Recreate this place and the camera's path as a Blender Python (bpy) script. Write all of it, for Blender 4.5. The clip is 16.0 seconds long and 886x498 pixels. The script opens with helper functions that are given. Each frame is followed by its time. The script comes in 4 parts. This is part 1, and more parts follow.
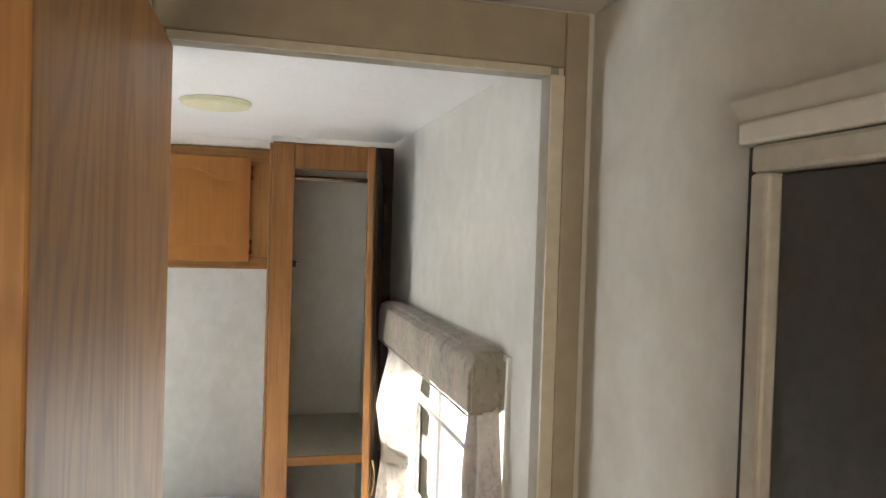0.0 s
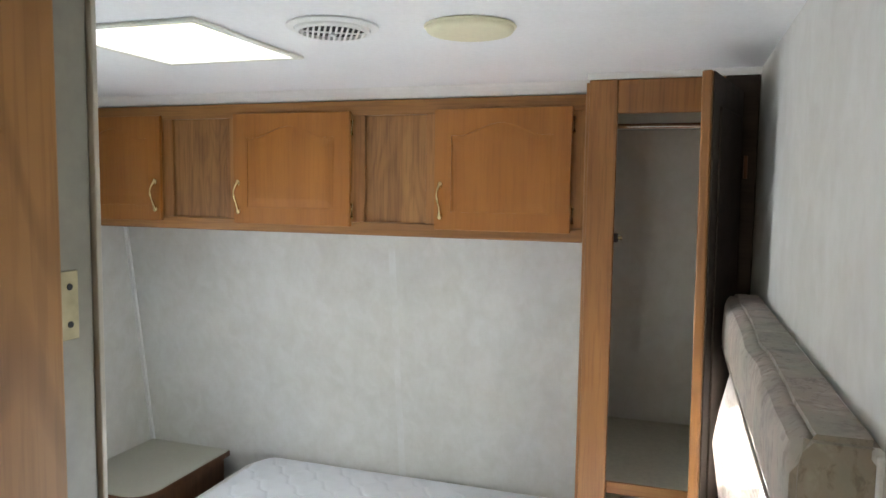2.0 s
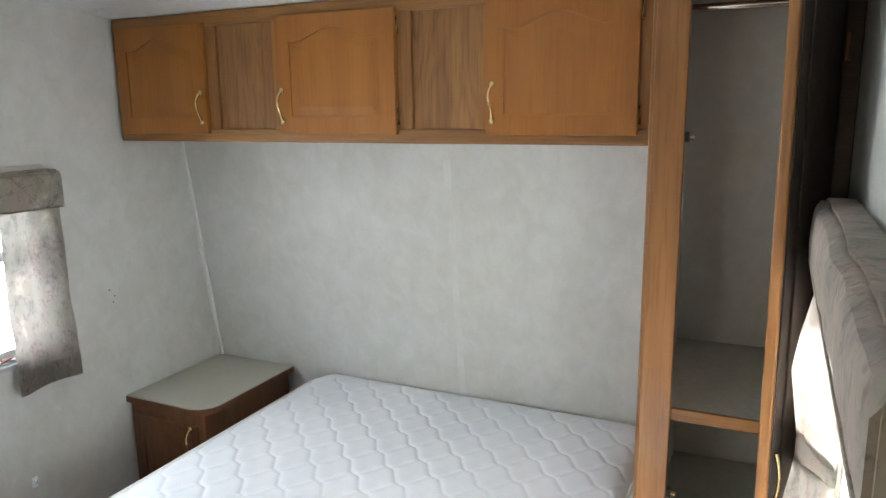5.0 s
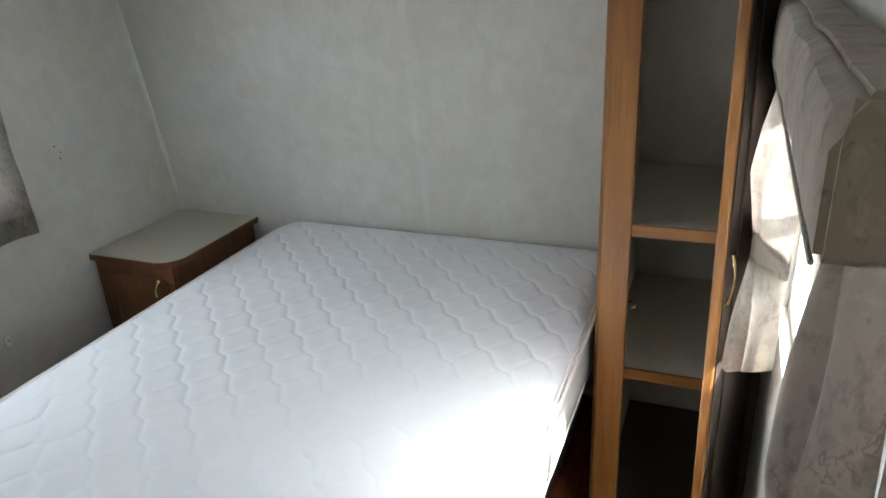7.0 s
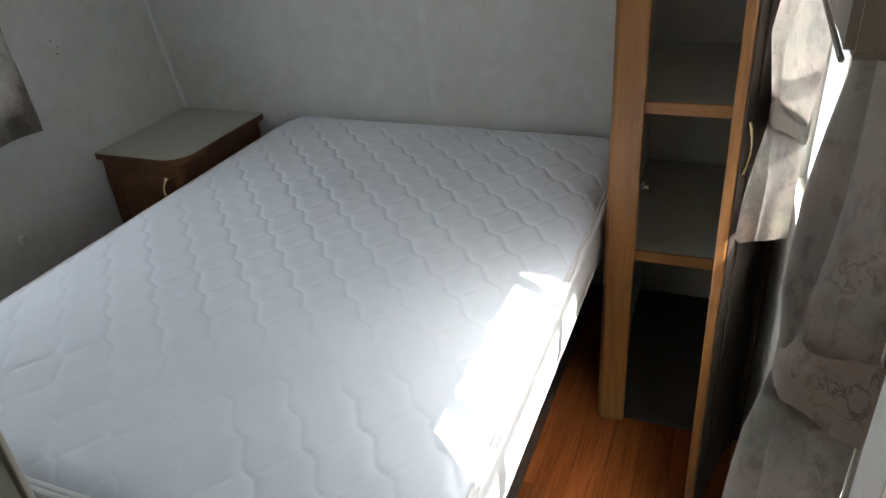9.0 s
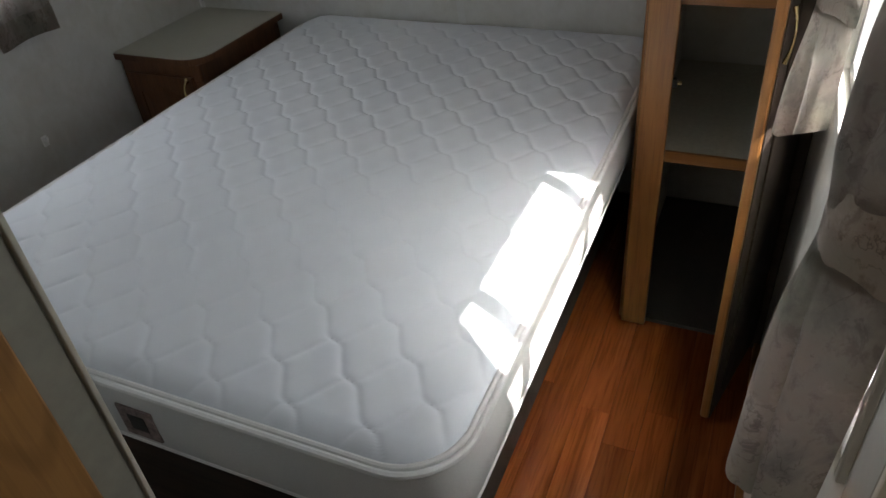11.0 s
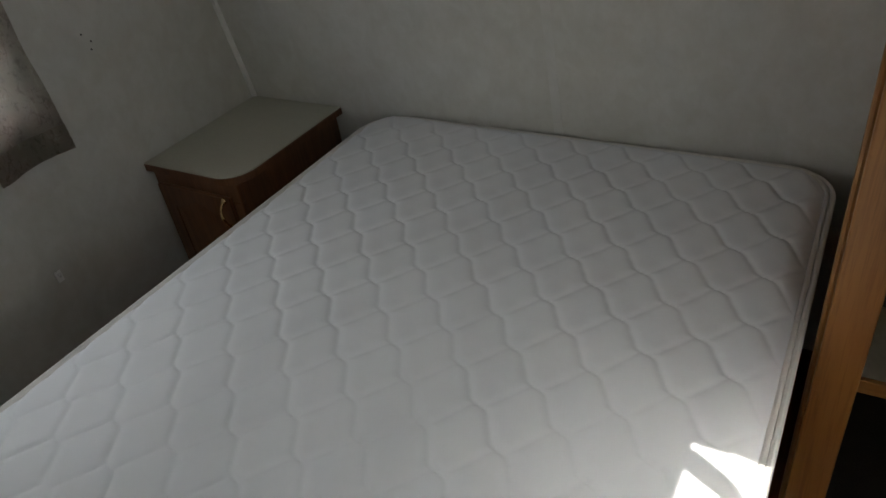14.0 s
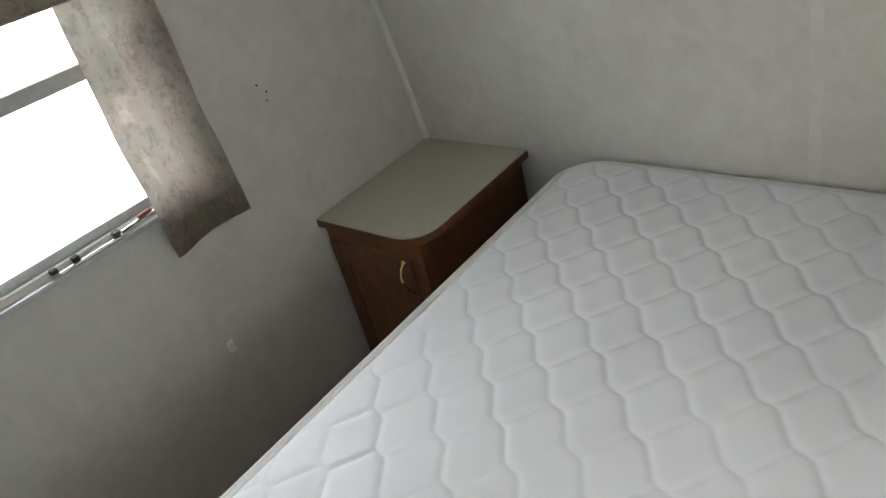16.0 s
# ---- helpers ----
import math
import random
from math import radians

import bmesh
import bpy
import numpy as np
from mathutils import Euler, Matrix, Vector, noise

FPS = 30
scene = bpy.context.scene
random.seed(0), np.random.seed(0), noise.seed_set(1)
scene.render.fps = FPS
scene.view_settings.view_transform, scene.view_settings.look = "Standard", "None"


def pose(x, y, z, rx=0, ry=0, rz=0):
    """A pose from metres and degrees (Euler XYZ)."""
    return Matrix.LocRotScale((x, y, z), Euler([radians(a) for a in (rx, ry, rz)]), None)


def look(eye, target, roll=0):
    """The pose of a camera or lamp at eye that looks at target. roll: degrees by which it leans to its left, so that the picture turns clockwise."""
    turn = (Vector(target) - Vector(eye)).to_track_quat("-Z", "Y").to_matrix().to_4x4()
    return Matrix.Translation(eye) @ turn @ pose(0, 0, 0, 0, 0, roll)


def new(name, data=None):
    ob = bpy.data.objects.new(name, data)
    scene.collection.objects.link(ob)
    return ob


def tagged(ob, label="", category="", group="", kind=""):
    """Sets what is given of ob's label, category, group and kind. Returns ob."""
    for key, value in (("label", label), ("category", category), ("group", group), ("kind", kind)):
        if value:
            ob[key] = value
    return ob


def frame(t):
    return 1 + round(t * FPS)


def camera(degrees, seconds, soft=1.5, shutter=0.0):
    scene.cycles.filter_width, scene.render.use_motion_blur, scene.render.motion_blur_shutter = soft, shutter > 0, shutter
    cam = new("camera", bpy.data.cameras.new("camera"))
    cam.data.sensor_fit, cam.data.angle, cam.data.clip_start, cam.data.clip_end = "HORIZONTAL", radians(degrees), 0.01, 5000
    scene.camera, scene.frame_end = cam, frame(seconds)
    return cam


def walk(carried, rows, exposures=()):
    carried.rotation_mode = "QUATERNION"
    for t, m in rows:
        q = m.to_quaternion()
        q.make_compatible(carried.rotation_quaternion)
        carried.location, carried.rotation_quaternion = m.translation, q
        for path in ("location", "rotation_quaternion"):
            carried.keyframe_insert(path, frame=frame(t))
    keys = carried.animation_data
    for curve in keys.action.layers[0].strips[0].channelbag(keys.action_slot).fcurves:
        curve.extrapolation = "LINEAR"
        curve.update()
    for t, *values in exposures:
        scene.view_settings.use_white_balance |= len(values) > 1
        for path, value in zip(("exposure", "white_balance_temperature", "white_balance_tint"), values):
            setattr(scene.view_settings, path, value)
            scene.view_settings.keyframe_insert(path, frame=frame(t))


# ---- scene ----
cam = camera(64.0, 16.0)
PATH = [
    (0, (1.785, 0.469, 1.683), (2.303, 2.4, 1.644), 1.8),
    (0.5, (1.856, 0.619, 1.674), (2.077, 2.604, 1.569), 2.5),
    (1, (1.913, 0.755, 1.677), (1.841, 2.751, 1.577), 1.9),
    (1.5, (1.993, 0.871, 1.684), (1.647, 2.836, 1.543), 1.2),
    (2, (2.05, 0.974, 1.688), (1.429, 2.868, 1.523), 0.8),
    (2.5, (2.066, 1.059, 1.695), (1.263, 2.884, 1.54), 0.4),
    (3, (2.089, 1.127, 1.695), (1.194, 2.909, 1.537), -0.6),
    (5.5, (2.088, 1.149, 1.631), (1.276, 2.912, 1.149), -1.0),
    (6, (2.084, 1.147, 1.621), (1.31, 2.896, 1.038), -1.9),
    (6.5, (2.091, 1.161, 1.582), (1.356, 2.895, 0.91), -2.4),
    (7, (2.095, 1.164, 1.569), (1.379, 2.865, 0.798), -3.1),
    (7.5, (2.104, 1.164, 1.557), (1.386, 2.828, 0.712), -3.8),
    (8, (2.099, 1.156, 1.537), (1.377, 2.795, 0.648), -4.3),
    (8.5, (2.098, 1.153, 1.519), (1.385, 2.767, 0.578), -4.5),
    (11, (2.088, 1.136, 1.46), (1.358, 2.574, 0.276), -5.8),
    (11.5, (2.089, 1.129, 1.451), (1.37, 2.526, 0.214), -6.0),
    (12, (2.089, 1.119, 1.446), (1.385, 2.458, 0.137), -6.7),
    (12.5, (2.056, 1.165, 1.45), (1.335, 2.5, 0.148), -9.5),
    (13, (1.974, 1.331, 1.461), (1.236, 2.663, 0.164), -11.0),
    (13.5, (1.9, 1.498, 1.495), (1.105, 2.86, 0.265), -12.4),
    (14, (1.815, 1.724, 1.532), (0.882, 3.069, 0.383), -9.0),
    (14.5, (1.769, 1.817, 1.511), (0.584, 3.047, 0.47), -7.4),
    (15, (1.68, 1.83, 1.517), (0.357, 2.948, 0.518), -8.6),
    (15.5, (1.556, 1.852, 1.534), (0.242, 3.004, 0.561), -14.7),
    (16, (1.472, 1.877, 1.523), (0.251, 3.052, 0.46), -15.3),
]
EXPOSURES = [(0.0, 3.36, 6850, 10), (1.0, 3.31, 6600, 10), (2.5, 3.21, 6300, 10), (5.5, 3.22, 6300, 9), (6.0, 2.93, 6300, 9), (6.5, 2.74, 6300, 9), (7.0, 2.53, 6250, 9), (8.5, 2.01, 6150, 9), (11.0, 1.44, 6400, 11), (12.0, 1.34, 6500, 11), (12.5, 1.33, 6550, 11), (13.5, 0.89, 6700, 10), (14.0, 1.24, 6800, 10), (14.5, 1.99, 6800, 10), (15.0, 2.24, 6800, 10), (16.0, 2.42, 6800, 10)]
walk(cam, [(t, look(eye, target, roll)) for t, eye, target, roll in PATH], EXPOSURES)

# ---- world, sun, window daylight and hall fill ----
SUN_TO = Vector((-0.94, 0.45, -1.30)).normalized()
world = bpy.data.worlds.new("sky")
scene.world = world
world.use_nodes = True
wn = world.node_tree
sky = wn.nodes.new("ShaderNodeTexSky")
sky.sky_type, sky.sun_disc = "NISHITA", False
sky.sun_elevation = math.asin(-SUN_TO.z)
sky.sun_rotation = math.atan2(-SUN_TO.x, -SUN_TO.y)
wn.links.new(sky.outputs[0], wn.nodes["Background"].inputs[0])
wn.nodes["Background"].inputs[1].default_value = 0.05
sun = new("sun", bpy.data.lights.new("sun", "SUN"))
sun.data.energy, sun.data.angle, sun.data.color = 5.0, radians(0.5), (1.0, 0.95, 0.87)
sun.matrix_world = look((6, -1, 8), Vector((6, -1, 8)) + SUN_TO)


def area_light(name, pos, target, w, h, watts, colour=(0.88, 0.95, 1.0)):
    lamp = new(name, bpy.data.lights.new(name, "AREA"))
    lamp.data.shape, lamp.data.size, lamp.data.size_y = "RECTANGLE", w, h
    lamp.data.energy, lamp.data.color = watts, colour
    lamp.matrix_world = look(pos, target)
    return lamp


area_light("daylight_west", (-0.10, 2.205, 1.17), (1, 2.205, 1.17), 0.86, 0.56, 2.2, (0.94, 0.975, 1.0))
area_light("daylight_east", (2.31, 2.11, 1.19), (1, 2.11, 1.19), 0.80, 0.56, 0.75)
# fill lamp that brightens the hall; its source is unseen and made up
area_light("hall_fill", (1.2, -1.62, 1.2), (1.2, 0, 1.2), 0.66, 0.78, 1.65, (1.0, 0.83, 0.63))

# ---- materials ----


def nodes(name):
    m = bpy.data.materials.new(name)
    m.use_nodes = True
    t = m.node_tree
    return m, t, t.nodes["Principled BSDF"]


def add(t, kind, **inputs):
    n = t.nodes.new(kind)
    for k, v in inputs.items():
        n.inputs[k.replace("_", " ")].default_value = v
    return n


def coords(t, scale, spin=None):
    tc = t.nodes.new("ShaderNodeTexCoord")
    mp = add(t, "ShaderNodeMapping", Scale=scale)
    if spin:
        mp.inputs["Rotation"].default_value = spin
    info = t.nodes.new("ShaderNodeObjectInfo")
    mul = t.nodes.new("ShaderNodeVectorMath")
    mul.operation = "MULTIPLY_ADD"
    comb = t.nodes.new("ShaderNodeCombineXYZ")
    for i in range(3):
        t.links.new(info.outputs["Random"], comb.inputs[i])
    mul.inputs[1].default_value = (7.3, 5.1, 3.7)
    t.links.new(comb.outputs[0], mul.inputs[0])
    t.links.new(tc.outputs["Object"], mul.inputs[2])
    t.links.new(mul.outputs[0], mp.inputs[0])
    return mp


def noise_tex(t, vec, scale, detail=4.0, distortion=0.0, rough=0.55):
    n = add(t, "ShaderNodeTexNoise", Scale=scale, Detail=detail, Distortion=distortion, Roughness=rough)
    t.links.new(vec.outputs[0], n.inputs["Vector"])
    return n


def ramp(t, src, stops):
    r = t.nodes.new("ShaderNodeValToRGB")
    e = r.color_ramp.elements
    while len(e) < len(stops):
        e.new(0.5)
    for el, (p, c) in zip(e, stops):
        el.position, el.color = p, (*c, 1)
    t.links.new(src.outputs[0], r.inputs[0])
    return r


def mix(t, a, b, fac, mode="MIX"):
    m = t.nodes.new("ShaderNodeMix")
    m.data_type, m.blend_type = "RGBA", mode
    for src, sock in ((fac, 0), (a, 6), (b, 7)):
        if isinstance(src, (float, int)):
            m.inputs[sock].default_value = src
        elif isinstance(src, tuple):
            m.inputs[sock].default_value = (*src, 1)
        else:
            t.links.new(src, m.inputs[sock])
    return m.outputs[2]


def bump(t, p, height, strength, dist):
    b = add(t, "ShaderNodeBump", Strength=strength, Distance=dist)
    t.links.new(height, b.inputs["Height"])
    t.links.new(b.outputs[0], p.inputs["Normal"])


def wood(name, light, dark, axis="z", rough=0.4, pores=0.5, figure=3.0, coat=0.0, vary=0.0, cathedral=0.0):
    m, t, p = nodes(name)
    s = {"x": (0.07, 1, 1), "y": (1, 0.07, 1), "z": (1, 1, 0.07)}[axis]
    v = coords(t, s)
    big = noise_tex(t, v, figure * 4, 5, 1.2)
    col = ramp(t, big, [(0.30, dark), (0.72, light)]).outputs[0]
    if cathedral:
        field = noise_tex(t, coords(t, (1, 1, 0.2)), 6.0, 2.0, 0.3, 0.45)
        turns = t.nodes.new("ShaderNodeMath")
        turns.operation, turns.inputs[1].default_value = "MULTIPLY", 110.0
        wave = t.nodes.new("ShaderNodeMath")
        wave.operation = "SINE"
        half = t.nodes.new("ShaderNodeMath")
        half.operation = "MULTIPLY_ADD"
        half.inputs[1].default_value, half.inputs[2].default_value = 0.5, 0.5
        t.links.new(field.outputs[0], turns.inputs[0])
        t.links.new(turns.outputs[0], wave.inputs[0])
        t.links.new(wave.outputs[0], half.inputs[0])
        lines = ramp(t, half, [(0.0, (0.60, 0.56, 0.52)), (0.45, (1, 1, 1))])
        col = mix(t, col, lines.outputs[0], cathedral, "MULTIPLY")
    fine = noise_tex(t, coords(t, tuple(c * 0.6 if c < 1 else c for c in s)), 160, 3, 0.2)
    pore = ramp(t, fine, [(0.38, (0.45, 0.4, 0.36)), (0.52, (1, 1, 1))]).outputs[0]
    col = mix(t, col, pore, pores, "MULTIPLY")
    if vary:
        info = t.nodes.new("ShaderNodeObjectInfo")
        shade = ramp(t, info, [(0.0, (1 - vary,) * 3), (1.0, (1, 1, 1))])
        t.links.new(info.outputs["Random"], shade.inputs[0])
        col = mix(t, col, shade.outputs[0], 1.0, "MULTIPLY")
    t.links.new(col, p.inputs["Base Color"])
    wear = noise_tex(t, v, 9, 3)
    rr = ramp(t, wear, [(0.3, (rough - 0.04,) * 3), (0.75, (rough + 0.08,) * 3)])
    t.links.new(rr.outputs[0], p.inputs["Roughness"])
    p.inputs["Coat Weight"].default_value = coat
    p.inputs["Coat Roughness"].default_value = 0.12
    bump(t, p, fine.outputs[0], 0.12, 0.0008)
    return m


def plain(name, colour, rough=0.5, metal=0.0, grain=60.0, amount=0.12, bumpy=0.05, stain=3.0):
    m, t, p = nodes(name)
    v = coords(t, (1, 1, 1))
    a = noise_tex(t, v, grain, 4)
    b = noise_tex(t, v, stain, 5, 0.4)
    lo = tuple(c * (1 - amount) for c in colour)
    hi = tuple(min(1, c * (1 + amount * 0.5)) for c in colour)
    c1 = ramp(t, a, [(0.3, lo), (0.7, hi)]).outputs[0]
    c2 = ramp(t, b, [(0.3, (1 - amount,) * 3), (0.65, (1, 1, 1))]).outputs[0]
    t.links.new(mix(t, c1, c2, 1.0, "MULTIPLY"), p.inputs["Base Color"])
    p.inputs["Roughness"].default_value, p.inputs["Metallic"].default_value = rough, metal
    bump(t, p, a.outputs[0], bumpy, 0.001)
    return m


def wallpaper():
    m, t, p = nodes("wallpaper")
    v = coords(t, (1, 1, 0.8))
    blot = noise_tex(t, v, 15, 5, 0.5, 0.6)
    veins = noise_tex(t, coords(t, (1, 1, 0.75)), 40, 5, 0.8)
    c1 = ramp(t, blot, [(0.32, (0.600, 0.597, 0.566)), (0.50, (0.630, 0.629, 0.602)), (0.62, (0.658, 0.659, 0.636)), (0.74, (0.640, 0.640, 0.615))]).outputs[0]
    c2 = ramp(t, veins, [(0.36, (0.970, 0.967, 0.957)), (0.58, (1, 1, 1))]).outputs[0]
    dirt = ramp(t, noise_tex(t, coords(t, (1, 1, 1)), 1.6, 4), [(0.35, (0.92, 0.91, 0.88)), (0.6, (1, 1, 1))]).outputs[0]
    c = mix(t, mix(t, c1, c2, 1.0, "MULTIPLY"), dirt, 1.0, "MULTIPLY")
    t.links.new(c, p.inputs["Base Color"])
    p.inputs["Roughness"].default_value = 0.55
    bump(t, p, veins.outputs[0], 0.05, 0.0006)
    return m


def drapery(name, sheer):
    m, t, p = nodes(name)
    v = coords(t, (1, 1, 0.8))
    a = noise_tex(t, v, 16, 6, 0.3, 0.62)
    b = noise_tex(t, coords(t, (1, 1, 0.6)), 60, 6, 0.35, 0.65)
    tone = noise_tex(t, coords(t, (1, 1, 1)), 7, 3, 0.2)
    c1 = ramp(t, a, [(0.34, (0.18, 0.17, 0.15)), (0.46, (0.32, 0.285, 0.255)), (0.57, (0.345, 0.288, 0.25)), (0.70, (0.50, 0.455, 0.42))]).outputs[0]
    c2 = ramp(t, b, [(0.36, (0.55, 0.50, 0.48)), (0.47, (1, 1, 1)), (0.66, (0.93, 0.91, 0.90))]).outputs[0]
    c3 = ramp(t, tone, [(0.38, (0.85, 0.92, 0.82)), (0.60, (0.99, 0.94, 0.90))]).outputs[0]
    col = mix(t, mix(t, c1, c2, 0.8, "MULTIPLY"), c3, 1.0, "MULTIPLY")
    field = noise_tex(t, coords(t, (1, 1, 0.7)), 26, 5, 0.5, 0.62)
    thin = ramp(t, field, [(0.480, (1, 1, 1)), (0.495, (0.42, 0.38, 0.36)), (0.505, (0.42, 0.38, 0.36)), (0.520, (1, 1, 1))])
    gate = ramp(t, noise_tex(t, coords(t, (1, 1, 1)), 14, 2), [(0.50, (0, 0, 0)), (0.62, (0.8, 0.8, 0.8))])
    col = mix(t, col, mix(t, col, thin.outputs[0], 1.0, "MULTIPLY"), gate.outputs[0])
    t.links.new(col, p.inputs["Base Color"])
    p.inputs["Roughness"].default_value = 0.75
    p.inputs["Sheen Weight"].default_value = 0.25
    weave = noise_tex(t, coords(t, (1, 1, 1)), 420, 2)
    bump(t, p, weave.outputs[0], 0.15, 0.0008)
    if sheer:
        tr = t.nodes.new("ShaderNodeBsdfTranslucent")
        t.links.new(mix(t, col, (1, 0.96, 0.94), 0.4), tr.inputs[0])
        ms = t.nodes.new("ShaderNodeMixShader")
        ms.inputs[0].default_value = sheer
        t.links.new(p.outputs[0], ms.inputs[1])
        t.links.new(tr.outputs[0], ms.inputs[2])
        t.links.new(ms.outputs[0], t.nodes["Material Output"].inputs[0])
    return m


def quilted():
    m, t, p = nodes("quilted_ticking")
    v = coords(t, (1, 1, 1))
    thread = noise_tex(t, v, 500, 2)
    soil = ramp(t, noise_tex(t, v, 3.0, 5), [(0.3, (0.70, 0.735, 0.785)), (0.65, (0.755, 0.79, 0.84))]).outputs[0]
    t.links.new(soil, p.inputs["Base Color"])
    p.inputs["Roughness"].default_value = 0.7
    p.inputs["Sheen Weight"].default_value = 0.15
    bump(t, p, thread.outputs[0], 0.10, 0.0006)
    return m


def clear_glass():
    m, t, p = nodes("window_glass")
    p.inputs["Base Color"].default_value = (1, 1, 1, 1)
    p.inputs["Roughness"].default_value = 0.0
    p.inputs["Transmission Weight"].default_value = 1.0
    p.inputs["IOR"].default_value = 1.45
    return m


def acrylic():
    m, t, p = nodes("milky_acrylic")
    tr = t.nodes.new("ShaderNodeBsdfTranslucent")
    tr.inputs[0].default_value = (0.93, 0.94, 0.92, 1)
    p.inputs["Base Color"].default_value = (0.8, 0.8, 0.78, 1)
    ms = t.nodes.new("ShaderNodeMixShader")
    ms.inputs[0].default_value = 0.85
    t.links.new(p.outputs[0], ms.inputs[1])
    t.links.new(tr.outputs[0], ms.inputs[2])
    t.links.new(ms.outputs[0], t.nodes["Material Output"].inputs[0])
    return m


M_WALL = wallpaper()
M_CEIL = plain("ceiling_panel", (0.80, 0.81, 0.82), 0.5, grain=120, amount=0.04, bumpy=0.03)
M_OAK = wood("oak_frame", (0.355, 0.158, 0.042), (0.215, 0.090, 0.023), "z", 0.42, 0.36)
M_OAKX = wood("oak_frame_rail", (0.35, 0.162, 0.043), (0.22, 0.098, 0.026), "x", 0.42, 0.3)
M_HONEY = wood("honey_maple_door", (0.385, 0.148, 0.022), (0.285, 0.103, 0.013), "z", 0.40, 0.16, 1.5)
M_PRINT = wood("brown_oak_panel", (0.33, 0.156, 0.045), (0.22, 0.098, 0.027), "z", 0.45, 0.4, cathedral=0.35)
M_DOOR = wood("walnut_print_door", (0.52, 0.258, 0.072), (0.40, 0.185, 0.047), "z", 0.46, 0.26, 1.2, cathedral=0.5)
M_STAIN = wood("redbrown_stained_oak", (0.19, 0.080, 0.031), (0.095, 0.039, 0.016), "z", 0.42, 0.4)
# bed base wood; also paints the shade on the wardrobe door's outer side
M_DARK = wood("dark_base_and_door_shade", (0.050, 0.032, 0.022), (0.026, 0.017, 0.012), "x", 0.78, 0.4)
M_FLOOR = wood("redbrown_floor_planks", (0.36, 0.104, 0.030), (0.16, 0.040, 0.011), "y", 0.17, 0.42, 2.6, 0.5, 0.30)
M_SUB = plain("floor_joint", (0.05, 0.025, 0.015), 0.8)
M_JAMB = plain("olive_painted_jamb", (0.34, 0.325, 0.265), 0.4, amount=0.10)
M_BEAD = plain("cream_bead", (0.62, 0.58, 0.48), 0.4, amount=0.08)
M_CASING = plain("olive_tan_casing", (0.37, 0.325, 0.25), 0.45, grain=25, amount=0.10)
M_FRAME = plain("beige_door_frame", (0.54, 0.525, 0.48), 0.5, amount=0.10)
M_LAM = plain("grey_laminate", (0.50, 0.495, 0.42), 0.42, grain=200, amount=0.07, bumpy=0.01)
M_SHELF = plain("speckled_shelf_laminate", (0.55, 0.54, 0.46), 0.5, grain=90, amount=0.1)
M_BRASS = plain("brass", (0.83, 0.64, 0.32), 0.17, 1.0, amount=0.2)
M_AGED = plain("aged_brass", (0.50, 0.44, 0.27), 0.45, 0.6, amount=0.2)
M_ANTIQUE = plain("antique_brass", (0.42, 0.30, 0.16), 0.25, 1.0, amount=0.3)
M_CHROME = plain("chrome", (0.75, 0.75, 0.75), 0.15, 1.0, amount=0.05)
M_WHITE = plain("white_plastic", (0.78, 0.78, 0.76), 0.4, amount=0.05)
M_YELLOW = plain("yellowed_plastic", (0.70, 0.665, 0.47), 0.65, amount=0.04)
M_IVORY = plain("ivory_plastic", (0.75, 0.75, 0.68), 0.5, amount=0.06)
M_BLACK = plain("flat_black", (0.02, 0.02, 0.02), 0.6)
M_ALU = plain("window_aluminium", (0.55, 0.57, 0.58), 0.4, 0.6, amount=0.1)
M_TICK = quilted()
M_BAND = plain("mattress_border_cloth", (0.68, 0.68, 0.67), 0.75, grain=350, amount=0.06, bumpy=0.08)
M_PIPE = plain("white_piping", (0.74, 0.74, 0.73), 0.6, amount=0.05)
M_LABEL = plain("printed_cloth_label", (0.30, 0.23, 0.22), 0.7, grain=80, amount=0.5)
M_DRAPE = drapery("marbled_curtain_cloth", 0.28)
M_CORNICE = drapery("marbled_cornice_cloth", 0.07)
M_GLASS = clear_glass()
M_ACRYL = acrylic()
M_SCREEN = plain("dark_grey_panel", (0.055, 0.055, 0.058), 0.35, amount=0.2)
M_SOCKET = plain("dark_carpet", (0.09, 0.085, 0.075), 0.95, grain=300, amount=0.4, bumpy=0.5)
M_RED = plain("dull_red_plastic", (0.30, 0.10, 0.08), 0.6)

# ---- mesh helpers ----
WORLD_OF = {}


def box(bm, x0, x1, y0, y1, z0, z1, bevel=0.0, seg=2):
    m = Matrix.LocRotScale(((x0 + x1) / 2, (y0 + y1) / 2, (z0 + z1) / 2), None, (x1 - x0, y1 - y0, z1 - z0))
    made = bmesh.ops.create_cube(bm, size=1, matrix=m)
    if bevel:
        edges = list({e for v in made["verts"] for e in v.link_edges})
        bmesh.ops.bevel(bm, geom=edges, offset=bevel, segments=seg, profile=0.5, affect="EDGES")
    return bm


def boxes(*rows, bevel=0.0):
    bm = bmesh.new()
    for r in rows:
        box(bm, *r, bevel=bevel)
    return bm


def prism(bm, outline, a0, a1, axis="y"):
    """An outline of 2D points, swept from a0 to a1 along the axis."""
    place = {"y": lambda u, v, a: (u, a, v), "x": lambda u, v, a: (a, u, v), "z": lambda u, v, a: (u, v, a)}[axis]
    lo = [bm.verts.new(place(u, v, a0)) for u, v in outline]
    hi = [bm.verts.new(place(u, v, a1)) for u, v in outline]
    n = len(outline)
    faces = [bm.faces.new(lo), bm.faces.new(hi[::-1])]
    faces += [bm.faces.new((lo[i], hi[i], hi[(i + 1) % n], lo[(i + 1) % n])) for i in range(n)]
    bmesh.ops.recalc_face_normals(bm, faces=faces)
    return bm


